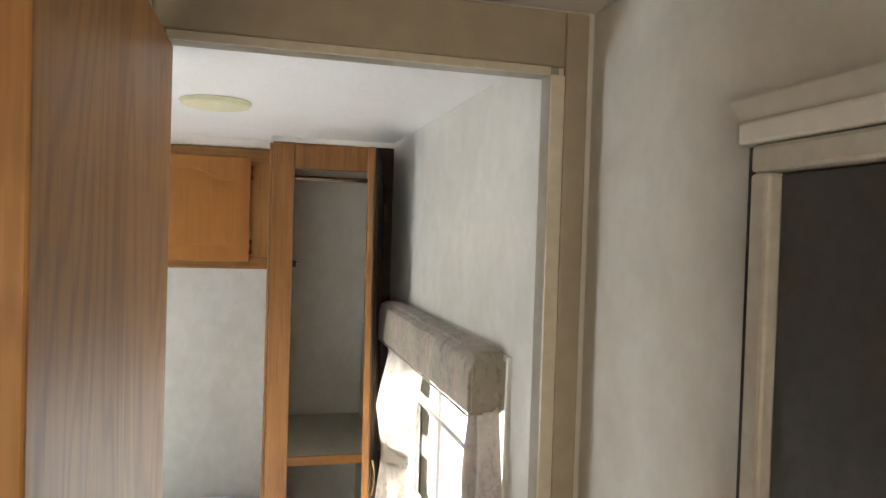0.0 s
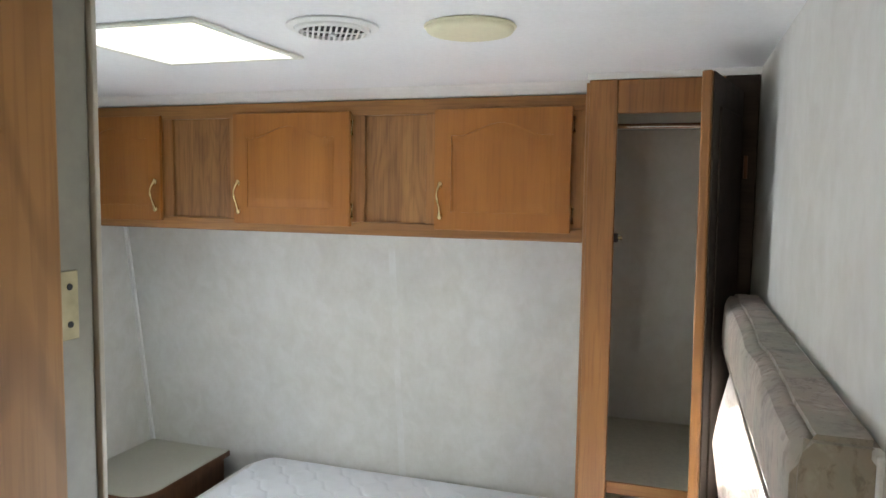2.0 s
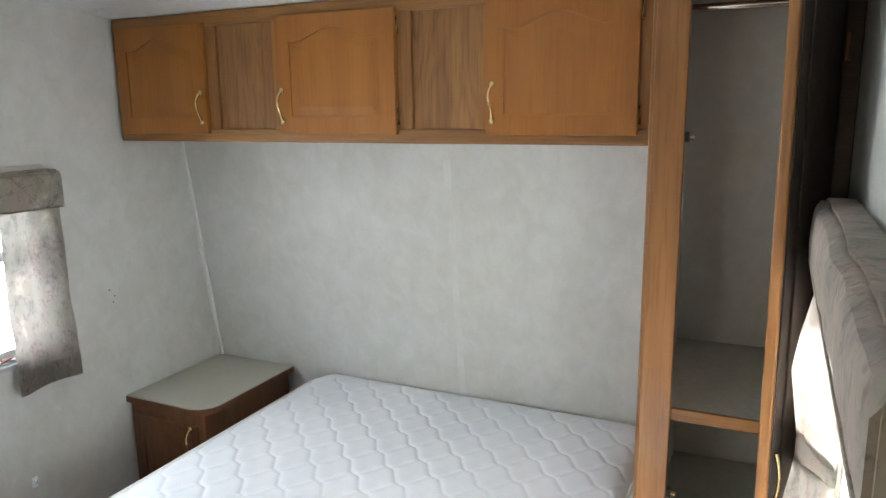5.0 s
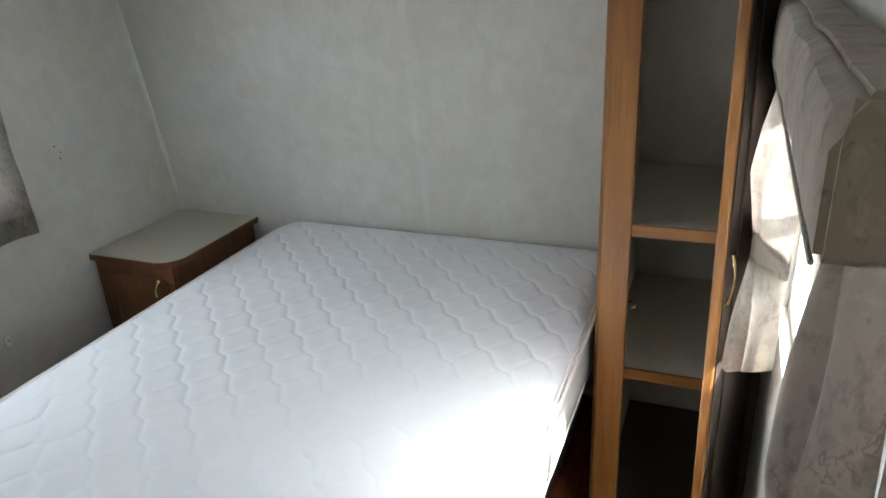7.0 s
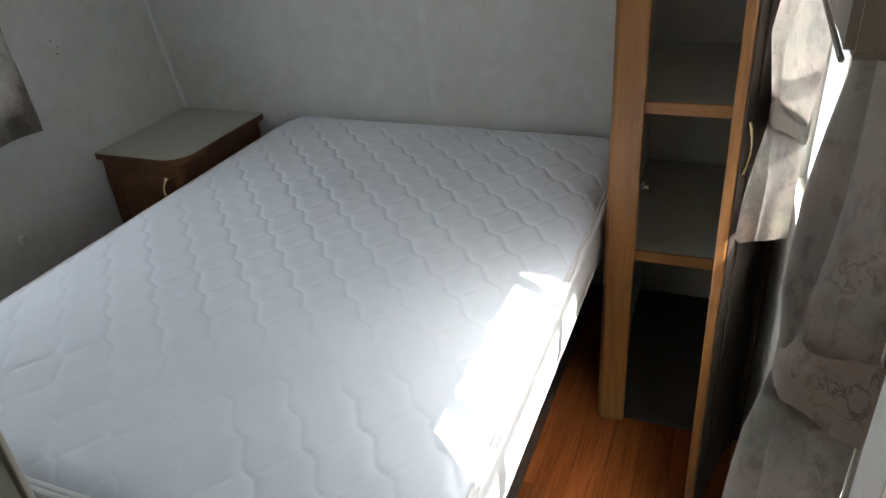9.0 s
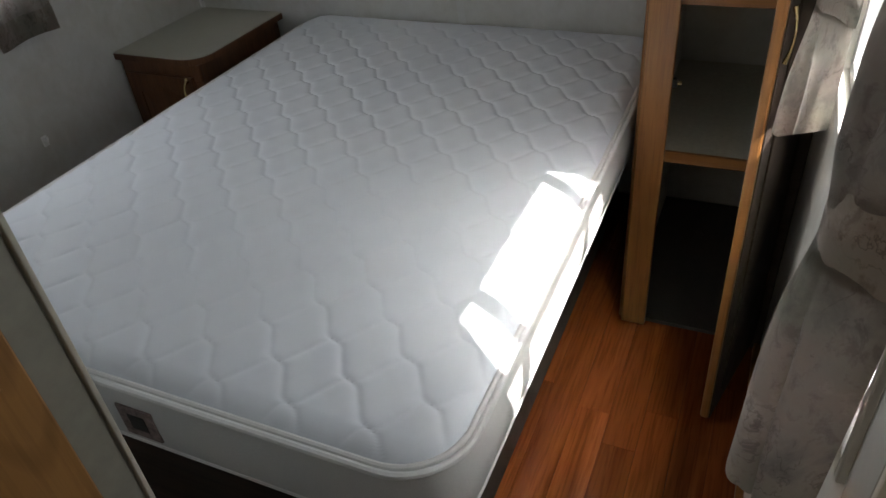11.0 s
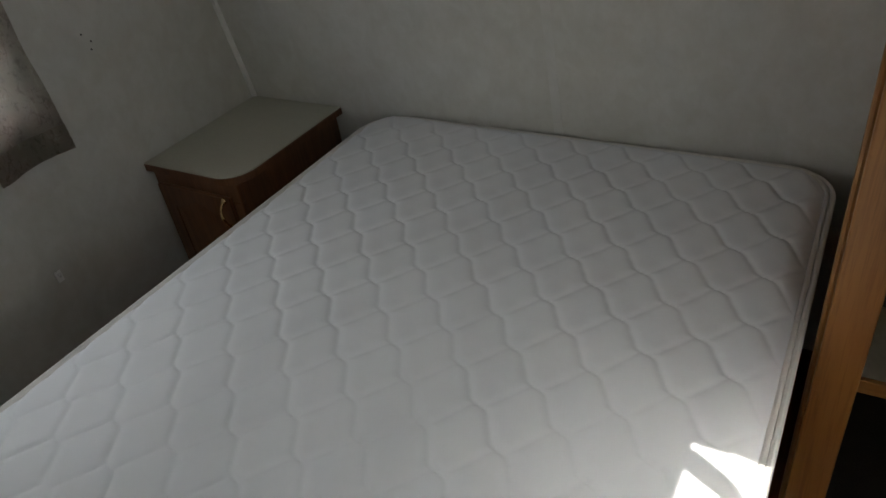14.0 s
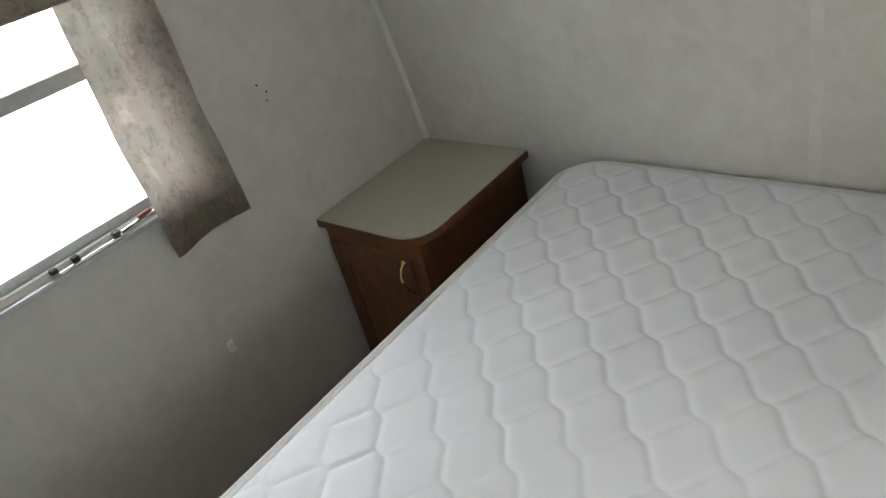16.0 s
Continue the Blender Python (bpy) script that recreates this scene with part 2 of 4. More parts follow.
def tube(bm, pts, radii, seg=10):
    pts = [Vector(p) for p in pts]
    rings = []
    for i, p in enumerate(pts):
        d = (pts[min(i + 1, len(pts) - 1)] - pts[max(i - 1, 0)]).normalized()
        q = d.to_track_quat("Z", "Y")
        r = radii[i] if isinstance(radii, (list, tuple)) else radii
        rings.append([bm.verts.new(p + q @ Vector((r * math.cos(k * math.tau / seg), r * math.sin(k * math.tau / seg), 0))) for k in range(seg)])
    for a, b in zip(rings, rings[1:]):
        for k in range(seg):
            bm.faces.new((a[k], a[(k + 1) % seg], b[(k + 1) % seg], b[k]))
    bm.faces.new(rings[0][::-1])
    bm.faces.new(rings[-1])
    return bm


def lathe(bm, profile, centre, seg=40, capped=True):
    """Profile rows of (radius, z), turned round the z axis at centre."""
    cx, cy, cz = centre
    rings = [[bm.verts.new((cx + r * math.cos(k * math.tau / seg), cy + r * math.sin(k * math.tau / seg), cz + z)) for k in range(seg)] for r, z in profile]
    faces = []
    for a, b in zip(rings, rings[1:]):
        for k in range(seg):
            faces.append(bm.faces.new((a[k], a[(k + 1) % seg], b[(k + 1) % seg], b[k])))
    if capped:
        faces += [bm.faces.new(rings[0][::-1]), bm.faces.new(rings[-1])]
    bmesh.ops.recalc_face_normals(bm, faces=faces)
    return bm


def mesh_of(name, bm, material, smooth=False):
    me = bpy.data.meshes.new(name)
    bm.normal_update()
    bm.to_mesh(me)
    bm.free()
    me.materials.append(material)
    if smooth:
        me.polygons.foreach_set("use_smooth", [True] * len(me.polygons))
        me.set_sharp_from_angle(angle=radians(40))
    return me


def thing(name, at, label, category, group=""):
    ob = new(name)
    ob.location = at
    ob.empty_display_size = 0.05
    WORLD_OF[ob.name] = Matrix.Translation(at)
    return tagged(ob, label, category, group)


def part(name, bm, material, parent, label="", smooth=False):
    ob = new(name, mesh_of(name, bm, material, smooth))
    ob.parent = parent
    ob.matrix_parent_inverse = WORLD_OF.get(parent.name, Matrix()).inverted()
    return tagged(ob, label)


def solo(name, bm, material, label, category, kind="", smooth=False):
    return tagged(new(name, mesh_of(name, bm, material, smooth)), label, category, "", kind)


# ---- the room: measures in metres ----
ROOM_X0, ROOM_X1 = 0.0, 2.222
CEIL = 1.976
PART_Y0, PART_Y1 = 1.316, 1.338
OPEN_X0, OPEN_X1, OPEN_Z = 1.687, 2.146, 1.891
HALL_X0, HALL_Y0 = 0.9, -1.6
WIN_Z0, WIN_Z1 = 0.905, 1.47
WIN_W = (1.80, 2.615)
WIN_E = (1.620, 2.53)


def head_y(z):
    return 3.445 - 0.1445 * z


def structure(name, bm, material, label, category, smooth=False):
    return solo(name, bm, material, label, category, "structure", smooth)


floor = structure("floor", boxes((-0.1, 2.31, -1.75, 3.62, -0.08, -0.012)), M_SUB, "red-brown wood plank floor with a glossy finish", "floor")
bm = bmesh.new()
prism(bm, [(head_y(-0.05), -0.05), (head_y(2.05), 2.05), (head_y(2.05) + 0.09, 2.05), (head_y(-0.05) + 0.09, -0.05)], -0.09, 2.28, "x")
wall_north = structure("wall_north", bm, M_WALL, "sloping head wall papered in mottled grey-white", "wall")


def side_wall(name, x0, x1, win, extra=()):
    y0, y1 = -1.7, 3.55
    rows = [(x0, x1, y0, win[0], 0, 2.02), (x0, x1, win[1], y1, 0, 2.02), (x0, x1, win[0], win[1], 0, WIN_Z0), (x0, x1, win[0], win[1], WIN_Z1, 2.02)]
    return structure(name, boxes(*rows), M_WALL, "papered trailer wall in mottled grey-white with a window opening", "wall")


side_wall("wall_west", -0.05, 0.0, WIN_W)
side_wall("wall_east", ROOM_X1, ROOM_X1 + 0.05, WIN_E)
structure("wall_partition", boxes((0.0, OPEN_X0 - 0.012, PART_Y0, PART_Y1, 0, CEIL), (OPEN_X1 + 0.012, ROOM_X1, PART_Y0, PART_Y1, 0, CEIL),
                                  (OPEN_X0 - 0.012, OPEN_X1 + 0.012, PART_Y0, PART_Y1, OPEN_Z + 0.012, CEIL)), M_WALL, "thin papered partition wall with a narrow doorway", "wall")
structure("wall_hall_east", boxes((2.206, ROOM_X1 - 0.0005, -1.6, PART_Y0 - 0.001, 0, CEIL - 0.001)), M_WALL, "papered hall wall lining beside the doorway", "wall")
structure("wall_hall_west", boxes((HALL_X0 - 0.05, HALL_X0, HALL_Y0, PART_Y0, 0, CEIL)), M_WALL, "plain papered hall wall", "wall")
# unseen end wall; its opening is added only for the hall's fill lamp
structure("wall_south", boxes((0.0, 0.93, HALL_Y0 - 0.09, HALL_Y0, 0, CEIL), (1.62, ROOM_X1, HALL_Y0 - 0.09, HALL_Y0, 0, CEIL), (0.93, 1.62, HALL_Y0 - 0.09, HALL_Y0, 0, 0.8), (0.93, 1.62, HALL_Y0 - 0.09, HALL_Y0, 1.6, CEIL)),
          M_WALL, "plain papered wall closing the hall", "wall")

# ceiling with the roof vent's square opening
VENT = (0.925, 1.248, 2.022, 2.364)
structure("ceiling", boxes((-0.09, VENT[0], -1.7, 3.6, CEIL, 2.02), (VENT[1], 2.295, -1.7, 3.6, CEIL, 2.02), (VENT[0], VENT[1], -1.7, VENT[2], CEIL, 2.02), (VENT[0], VENT[1], VENT[3], 3.6, CEIL, 2.02)),
          M_CEIL, "smooth white ceiling panel", "ceiling")
structure("trim_wardrobe_cap", boxes((1.834, ROOM_X1, 2.742, 2.775, 1.9595, CEIL - 0.0005)), M_WHITE, "white filler strip between wardrobe and ceiling", "trim")
structure("trim_cove", prism(bmesh.new(), [(2.846, CEIL - 0.001), (2.956, CEIL - 0.001), (2.956, 1.957), (2.940, 1.957), (2.862, 1.970)], 0.0, 1.838, "x"), M_WHITE, "white cove strip above the overhead cabinet", "trim")
bm = bmesh.new()
prism(bm, [(head_y(0.6) - 0.011, 0.6), (head_y(1.56) - 0.011, 1.56), (head_y(1.56) + 0.004, 1.56), (head_y(0.6) + 0.004, 0.6)], 0.0, 0.014, "x")
structure("trim_corner", bm, M_WHITE, "thin white corner bead between papered walls", "trim")
bm = bmesh.new()
prism(bm, [(head_y(0.55) - 0.001, 0.55), (head_y(1.56) - 0.001, 1.56), (head_y(1.56) + 0.004, 1.56), (head_y(0.55) + 0.004, 0.55)], 1.112, 1.137, "x")
structure("trim_seam", bm, M_WALL, "papered batten over a wall panel seam", "trim")
structure("baseboard", boxes((2.204, 2.222, 1.37, 2.74, 0.0, 0.022), bevel=0.004), M_OAK, "thin stained wood base moulding", "baseboard")

# doorway lining and casing
dw = thing("doorway_trim", (OPEN_X0, PART_Y0, 0), "olive-cream painted door lining with tan wood casing", "door frame")
dw["kind"] = "structure"
part("side_jamb", boxes((OPEN_X0 - 0.012, OPEN_X0, PART_Y0 - 0.004, PART_Y1 + 0.005, 0, OPEN_Z + 0.012), bevel=0.002), M_JAMB, dw, "olive-cream painted jamb")
part("side_jamb", boxes((OPEN_X1, OPEN_X1 + 0.012, PART_Y0 - 0.004, PART_Y1 + 0.005, 0, OPEN_Z + 0.012), bevel=0.002), M_JAMB, dw, "olive-cream painted jamb")
part("head_jamb", boxes((OPEN_X0, OPEN_X1, PART_Y0 - 0.004, PART_Y1 + 0.005, OPEN_Z, OPEN_Z + 0.012), bevel=0.002), M_JAMB, dw, "olive-cream painted head jamb")
part("casing", boxes((OPEN_X1 + 0.018, 2.196, PART_Y0 - 0.010, PART_Y0 - 0.001, 0, CEIL - 0.004), bevel=0.003), M_CASING, dw, "tan wood casing")
part("casing", boxes((OPEN_X0 - 0.075, OPEN_X0 - 0.0145, PART_Y0 - 0.010, PART_Y0 - 0.001, 0, CEIL - 0.004), bevel=0.003), M_CASING, dw, "tan wood casing")
part("casing", boxes((OPEN_X0 - 0.012, OPEN_X1 + 0.0178, PART_Y0 - 0.010, PART_Y0 - 0.001, OPEN_Z + 0.010, CEIL - 0.004), bevel=0.003), M_CASING, dw, "tan wood casing")
for x0, x1, y in ((OPEN_X0 - 0.004, OPEN_X0 + 0.003, PART_Y1 + 0.0055), (OPEN_X1 - 0.001, OPEN_X1 + 0.0175, PART_Y0 - 0.010)):
    part("edge_bead", boxes((x0, x1, y, y + 0.0045, 0, OPEN_Z), bevel=0.001), M_BEAD, dw, "light cream edge bead")
part("edge_bead", boxes((OPEN_X0, OPEN_X1 - 0.002, PART_Y0 - 0.010, PART_Y0 - 0.0055, OPEN_Z - 0.001, OPEN_Z + 0.0095), bevel=0.001), M_BEAD, dw, "light cream edge bead")

hl = part("hinge_leaf", boxes((OPEN_X0 - 0.0005, OPEN_X0 + 0.0014, PART_Y0 - 0.003, PART_Y0 + 0.013, 1.590, 1.634), bevel=0.0006), M_AGED, dw, "dull brass hinge leaf")
for z in (1.624, 1.600):
    part("screw", tube(bmesh.new(), [(OPEN_X0 + 0.001, PART_Y0 + 0.006, z), (OPEN_X0 + 0.0019, PART_Y0 + 0.006, z)], 0.0022, 8), M_BLACK, hl, "dark screw head")

# hall door, standing open against the camera's side
leaf = thing("hall_door", (1.69, 1.23, 0), "brown wood-grain hollow door standing open", "door")
ang = radians(1.2)
turn = Matrix.Translation((1.694, 1.3115, 0)) @ Matrix.Rotation(-ang, 4, "Z") @ Matrix.Translation((-1.694, -1.3115, 0))


def turned(bm):
    bmesh.ops.transform(bm, matrix=turn, verts=bm.verts)
    return bm


part("leaf", turned(boxes((1.670, 1.694, 0.838, 1.3115, 0.015, 1.884), bevel=0.002)), M_DOOR, leaf)
for z in (0.25,):
    part("hinge", turned(tube(bmesh.new(), [(1.6955, 1.3100, z - 0.020), (1.6955, 1.3100, z + 0.020)], 0.0020)), M_STAIN, leaf, "dark hinge knuckle", True)
bm = lathe(bmesh.new(), [(0.004, -0.03), (0.018, -0.027), (0.024, -0.012), (0.020, 0.0), (0.009, 0.006), (0.009, 0.026)], (0, 0, 0), 20)
bmesh.ops.transform(bm, matrix=Matrix.Translation((1.719, 0.900, 0.92)) @ Matrix.Rotation(radians(-90), 4, "Y"), verts=bm.verts)
part("knob", turned(bm), M_BRASS, leaf, "round brass knob", True)

# entry door in the hall's outer wall
ed = thing("entry_door", (2.18, 0.6, 0), "white-framed entry door with a dark grey panel", "door")
part("flange", prism(bmesh.new(), [(0.20, 1.786), (0.992, 1.786), (1.008, 1.807), (0.20, 1.807)], 2.186, 2.2055, "x"), M_WALL, ed, "papered top flange")
part("drip_rail", boxes((2.178, 2.205, 0.20, 0.986, 1.766, 1.7855), bevel=0.003), M_WHITE, ed, "white rail")
# black strip put in for the dark gap along the frame
part("gasket", boxes((2.190, 2.205, 0.972, 0.985, 0.0, 1.765)), M_BLACK, ed, "black strip standing for the dark gap beside the frame")
part("frame", boxes((2.180, 2.204, 0.20, 0.971, 1.742, 1.765), (2.180, 2.204, 0.949, 0.971, 0.0, 1.742), bevel=0.004), M_FRAME, ed, "beige moulded frame")
part("panel", boxes((2.192, 2.205, 0.20, 0.948, 0.02, 1.741), bevel=0.002), M_SCREEN, ed, "dark grey door panel")

# ---- windows ----


def window(name, x_in, x_out, span, rail, half, mullions, label):
    """An aluminium window between its inner and outer face, over a stretch of the wall."""
    y0, y1 = span
    s = 1 if x_out > x_in else -1
    a, b = sorted((x_in + s * 0.012, x_in + s * 0.045))
    w = thing(name, (x_in, (y0 + y1) / 2, WIN_Z0), label, "window")
    w["kind"] = "structure"
    f = 0.024
    fl = 0.02 if s < 0 else 0.006
    part("window_frame", boxes((a, b, y0, y0 + f, WIN_Z0, WIN_Z1), (a, b, y1 - f, y1, WIN_Z0, WIN_Z1), (a, b, y0 + f, y1 - f, WIN_Z0, WIN_Z0 + f), (a, b, y0 + f, y1 - f, WIN_Z1 - f, WIN_Z1), bevel=0.002), M_ALU, w, "grey aluminium frame")
    c, d = sorted((x_in - s * 0.008, x_in + s * 0.002))
    part("window_flange", boxes((c, d, y0 - fl, y0 + 0.004, WIN_Z0 - 0.02, WIN_Z1 + fl), (c, d, y1 - 0.004, y1 + fl, WIN_Z0 - 0.02, WIN_Z1 + fl), (c, d, y0 + 0.004, y1 - 0.004, WIN_Z0 - 0.024, WIN_Z0 + 0.004), (c, d, y0 + 0.004, y1 - 0.004, WIN_Z1 - 0.004, WIN_Z1 + fl), bevel=0.002), M_WALL, w, "papered inner clamp ring")
    part("meeting_rail", boxes((a + 0.004, b - 0.004, y0 + f, y1 - f, rail - half, rail + half), bevel=0.003), M_ALU, w, "grey meeting rail")
    for y in mullions:
        part("mullion", boxes((a + 0.006, b - 0.006, y - 0.017, y + 0.017, WIN_Z0 + f, WIN_Z1 - f), bevel=0.002), M_ALU, w, "grey mullion")
    for z0, z1 in ((WIN_Z0 + f, rail - half), (rail + half, WIN_Z1 - f)):
        g = part("pane", boxes(((a + b) / 2 - 0.002, (a + b) / 2 + 0.002, y0 + f, y1 - f, z0, z1)), M_GLASS, w, "clear glass pane")
        g.visible_shadow = False
    e0, e1 = sorted((x_in - s * 0.026, x_in - s * 0.006))
    if s > 0:
        return w
    part("sill_track", boxes((min(x_in, x_in - s * 0.022), max(x_in, x_in - s * 0.022), y0 - 0.018, y1 + 0.018, WIN_Z0 - 0.026, WIN_Z0 - 0.012), bevel=0.003), M_ALU, w, "grey sill track")
    ya, xm = y0 + 0.415, (e0 + e1) / 2
    part("latch_bar", boxes((e0, e1, ya + 0.008, ya + 0.158, WIN_Z0 - 0.0115, WIN_Z0 - 0.003), bevel=0.0025), M_CHROME, w, "chrome latch bar")
    for y in (ya + 0.004, ya + 0.052, ya + 0.147):
        part("latch_pivot", boxes((e0 + 0.003, e1 - 0.001, y - 0.008, y + 0.008, WIN_Z0 - 0.0028, WIN_Z0 + 0.008), bevel=0.003), M_BLACK, w, "black latch pivot")
    part("latch_rod", tube(bmesh.new(), [(xm, ya + 0.160, WIN_Z0 - 0.002), (xm, ya + 0.20, WIN_Z0 + 0.001), (xm, ya + 0.245, WIN_Z0 + 0.001)], [0.004, 0.003, 0.0035], 8), M_CHROME, w, "thin chrome rod", True)
    part("latch_grip", boxes((xm - 0.005, xm + 0.005, ya + 0.205, ya + 0.240, WIN_Z0 + 0.005, WIN_Z0 + 0.012), bevel=0.002), M_RED, w, "dull red plastic grip")
    return w


window("window_1", 0.0, -0.05, WIN_W, 1.220, 0.017, (), "awning window with grey aluminium frame and clear glass")
window("window_2", ROOM_X1, ROOM_X1 + 0.05, WIN_E, 1.226, 0.008, (1.742, 2.152), "awning window with grey aluminium frame in bright sun")


def cornice(name, x0, x1, y0, y1, z0, z1, front, seed):
    """A padded, cloth-covered box over a window; front is the x of its room side."""
    t = thing(name, ((x0 + x1) / 2, (y0 + y1) / 2, z0), "padded cornice box covered in marbled mauve cloth", "cornice", "window cornices")
    bm = bmesh.new()
    box(bm, x0, x1, y0, y1, z0, z1)
    cuts = [e for e in bm.edges if abs(e.verts[0].co.y - e.verts[1].co.y) > 0.1]
    bmesh.ops.subdivide_edges(bm, edges=cuts, cuts=60, use_grid_fill=True)
    cuts = [e for e in bm.edges if abs(e.verts[0].co.z - e.verts[1].co.z) > 0.05]
    bmesh.ops.subdivide_edges(bm, edges=cuts, cuts=8, use_grid_fill=True)
    for v in bm.verts:
        on_front = abs(v.co.x - front) < 1e-4
        s = -1 if front < (x0 + x1) / 2 else 1
        k = (v.co.z - z0) / (z1 - z0)
        if on_front:
            edge = min(v.co.y - y0, y1 - v.co.y)
            v.co.x += s * (0.004 * math.sin(k * math.pi) + 0.005 * (noise.noise((v.co.y * 9 + seed, v.co.z * 7, 0)))) * min(1, edge / 0.03)
            if k > 0.98:
                v.co.x -= s * 0.014
            elif k > 0.85:
                v.co.x -= s * 0.003
        if k > 0.98:
            v.co.z += 0.003 * noise.noise((v.co.y * 11, seed, 1))
    edges = [e for e in bm.edges if len(e.link_faces) == 2 and e.calc_face_angle(0) > 0.9]
    bmesh.ops.bevel(bm, geom=edges, offset=0.006, segments=2, affect="EDGES")
    part("cloth_box", bm, M_CORNICE, t, "", True)
    part("bottom_piping", tube(bmesh.new(), [(front, y0 + 0.006, z0), (front, y1 - 0.006, z0)], 0.0022, 6), M_CORNICE, t, "cloth bottom piping", True)
    return t


cornice("window_cornice", 0.0, 0.080, 1.715, 2.645, 1.360, 1.475, 0.080, 3.0)
cornice("window_cornice", 2.153, 2.222, 1.638, 2.560, 1.370, 1.482, 2.153, 8.0)


def curtain(x, s, rows, folds, amp, seed, label):
    """A hanging panel: rows of (z, y of one edge, y of the other, bulge); s points into the room."""
    t = thing("curtain", (x, (rows[0][1] + rows[0][2]) / 2, rows[-1][0]), label, "curtain", "window curtains")
    bm = bmesh.new()
    nz, nu = 64, 72
    zs = [r[0] for r in rows][::-1]
    grid = []
    for i in range(nz + 1):
        z = rows[0][0] + (rows[-1][0] - rows[0][0]) * i / nz
        vals = [np.interp(z, zs, [r[k] for r in rows][::-1]) for k in (1, 2, 3)]
        line = []
        for j in range(nu + 1):
            u = j / nu
            ph = folds * math.tau * (u + 0.06 * math.sin(u * 9 + seed)) + seed
            a_now = amp[0] + (amp[1] - amp[0]) * (i / nz) ** 1.5
            fold = a_now * math.sin(ph) + 0.18 * a_now * math.sin(2.3 * ph + z * 4)
            wrinkle = 0.006 * noise.noise((u * 5 + seed, z * 9, seed))
            y = vals[0] + (vals[1] - vals[0]) * u + 0.004 * noise.noise((z * 6, u * 3, seed))
            zz = z - (0.004 * math.sin(u * math.pi * 1.3 + seed) * (i / nz) ** 4)
            off = vals[2] + fold + wrinkle
            line.append(bm.verts.new((x + s * off, y, zz)))
        grid.append(line)
    for a, b in zip(grid, grid[1:]):
        for j in range(nu):
            bm.faces.new((a[j], a[j + 1], b[j + 1], b[j]))
    rows_hem = [[v.co.copy() for v in line] for line in grid[-9:]]
    bmesh.ops.solidify(bm, geom=bm.faces[:], thickness=0.0012)
    part("panel", bm, M_DRAPE, t, "", True)
    bm = bmesh.new()
    band = [[bm.verts.new((c.x + s * (0.0024 + 0.001 * math.sin(3 * k)), c.y, c.z - 0.001)) for c in line] for k, line in enumerate(rows_hem)]
    for a, b in zip(band, band[1:]):
        for j in range(nu):
            bm.faces.new((a[j], a[j + 1], b[j + 1], b[j]))
    bmesh.ops.solidify(bm, geom=bm.faces[:], thickness=-0.0012 * s)
    part("hem", bm, M_CORNICE, t, "sewn double hem", True)
    return t


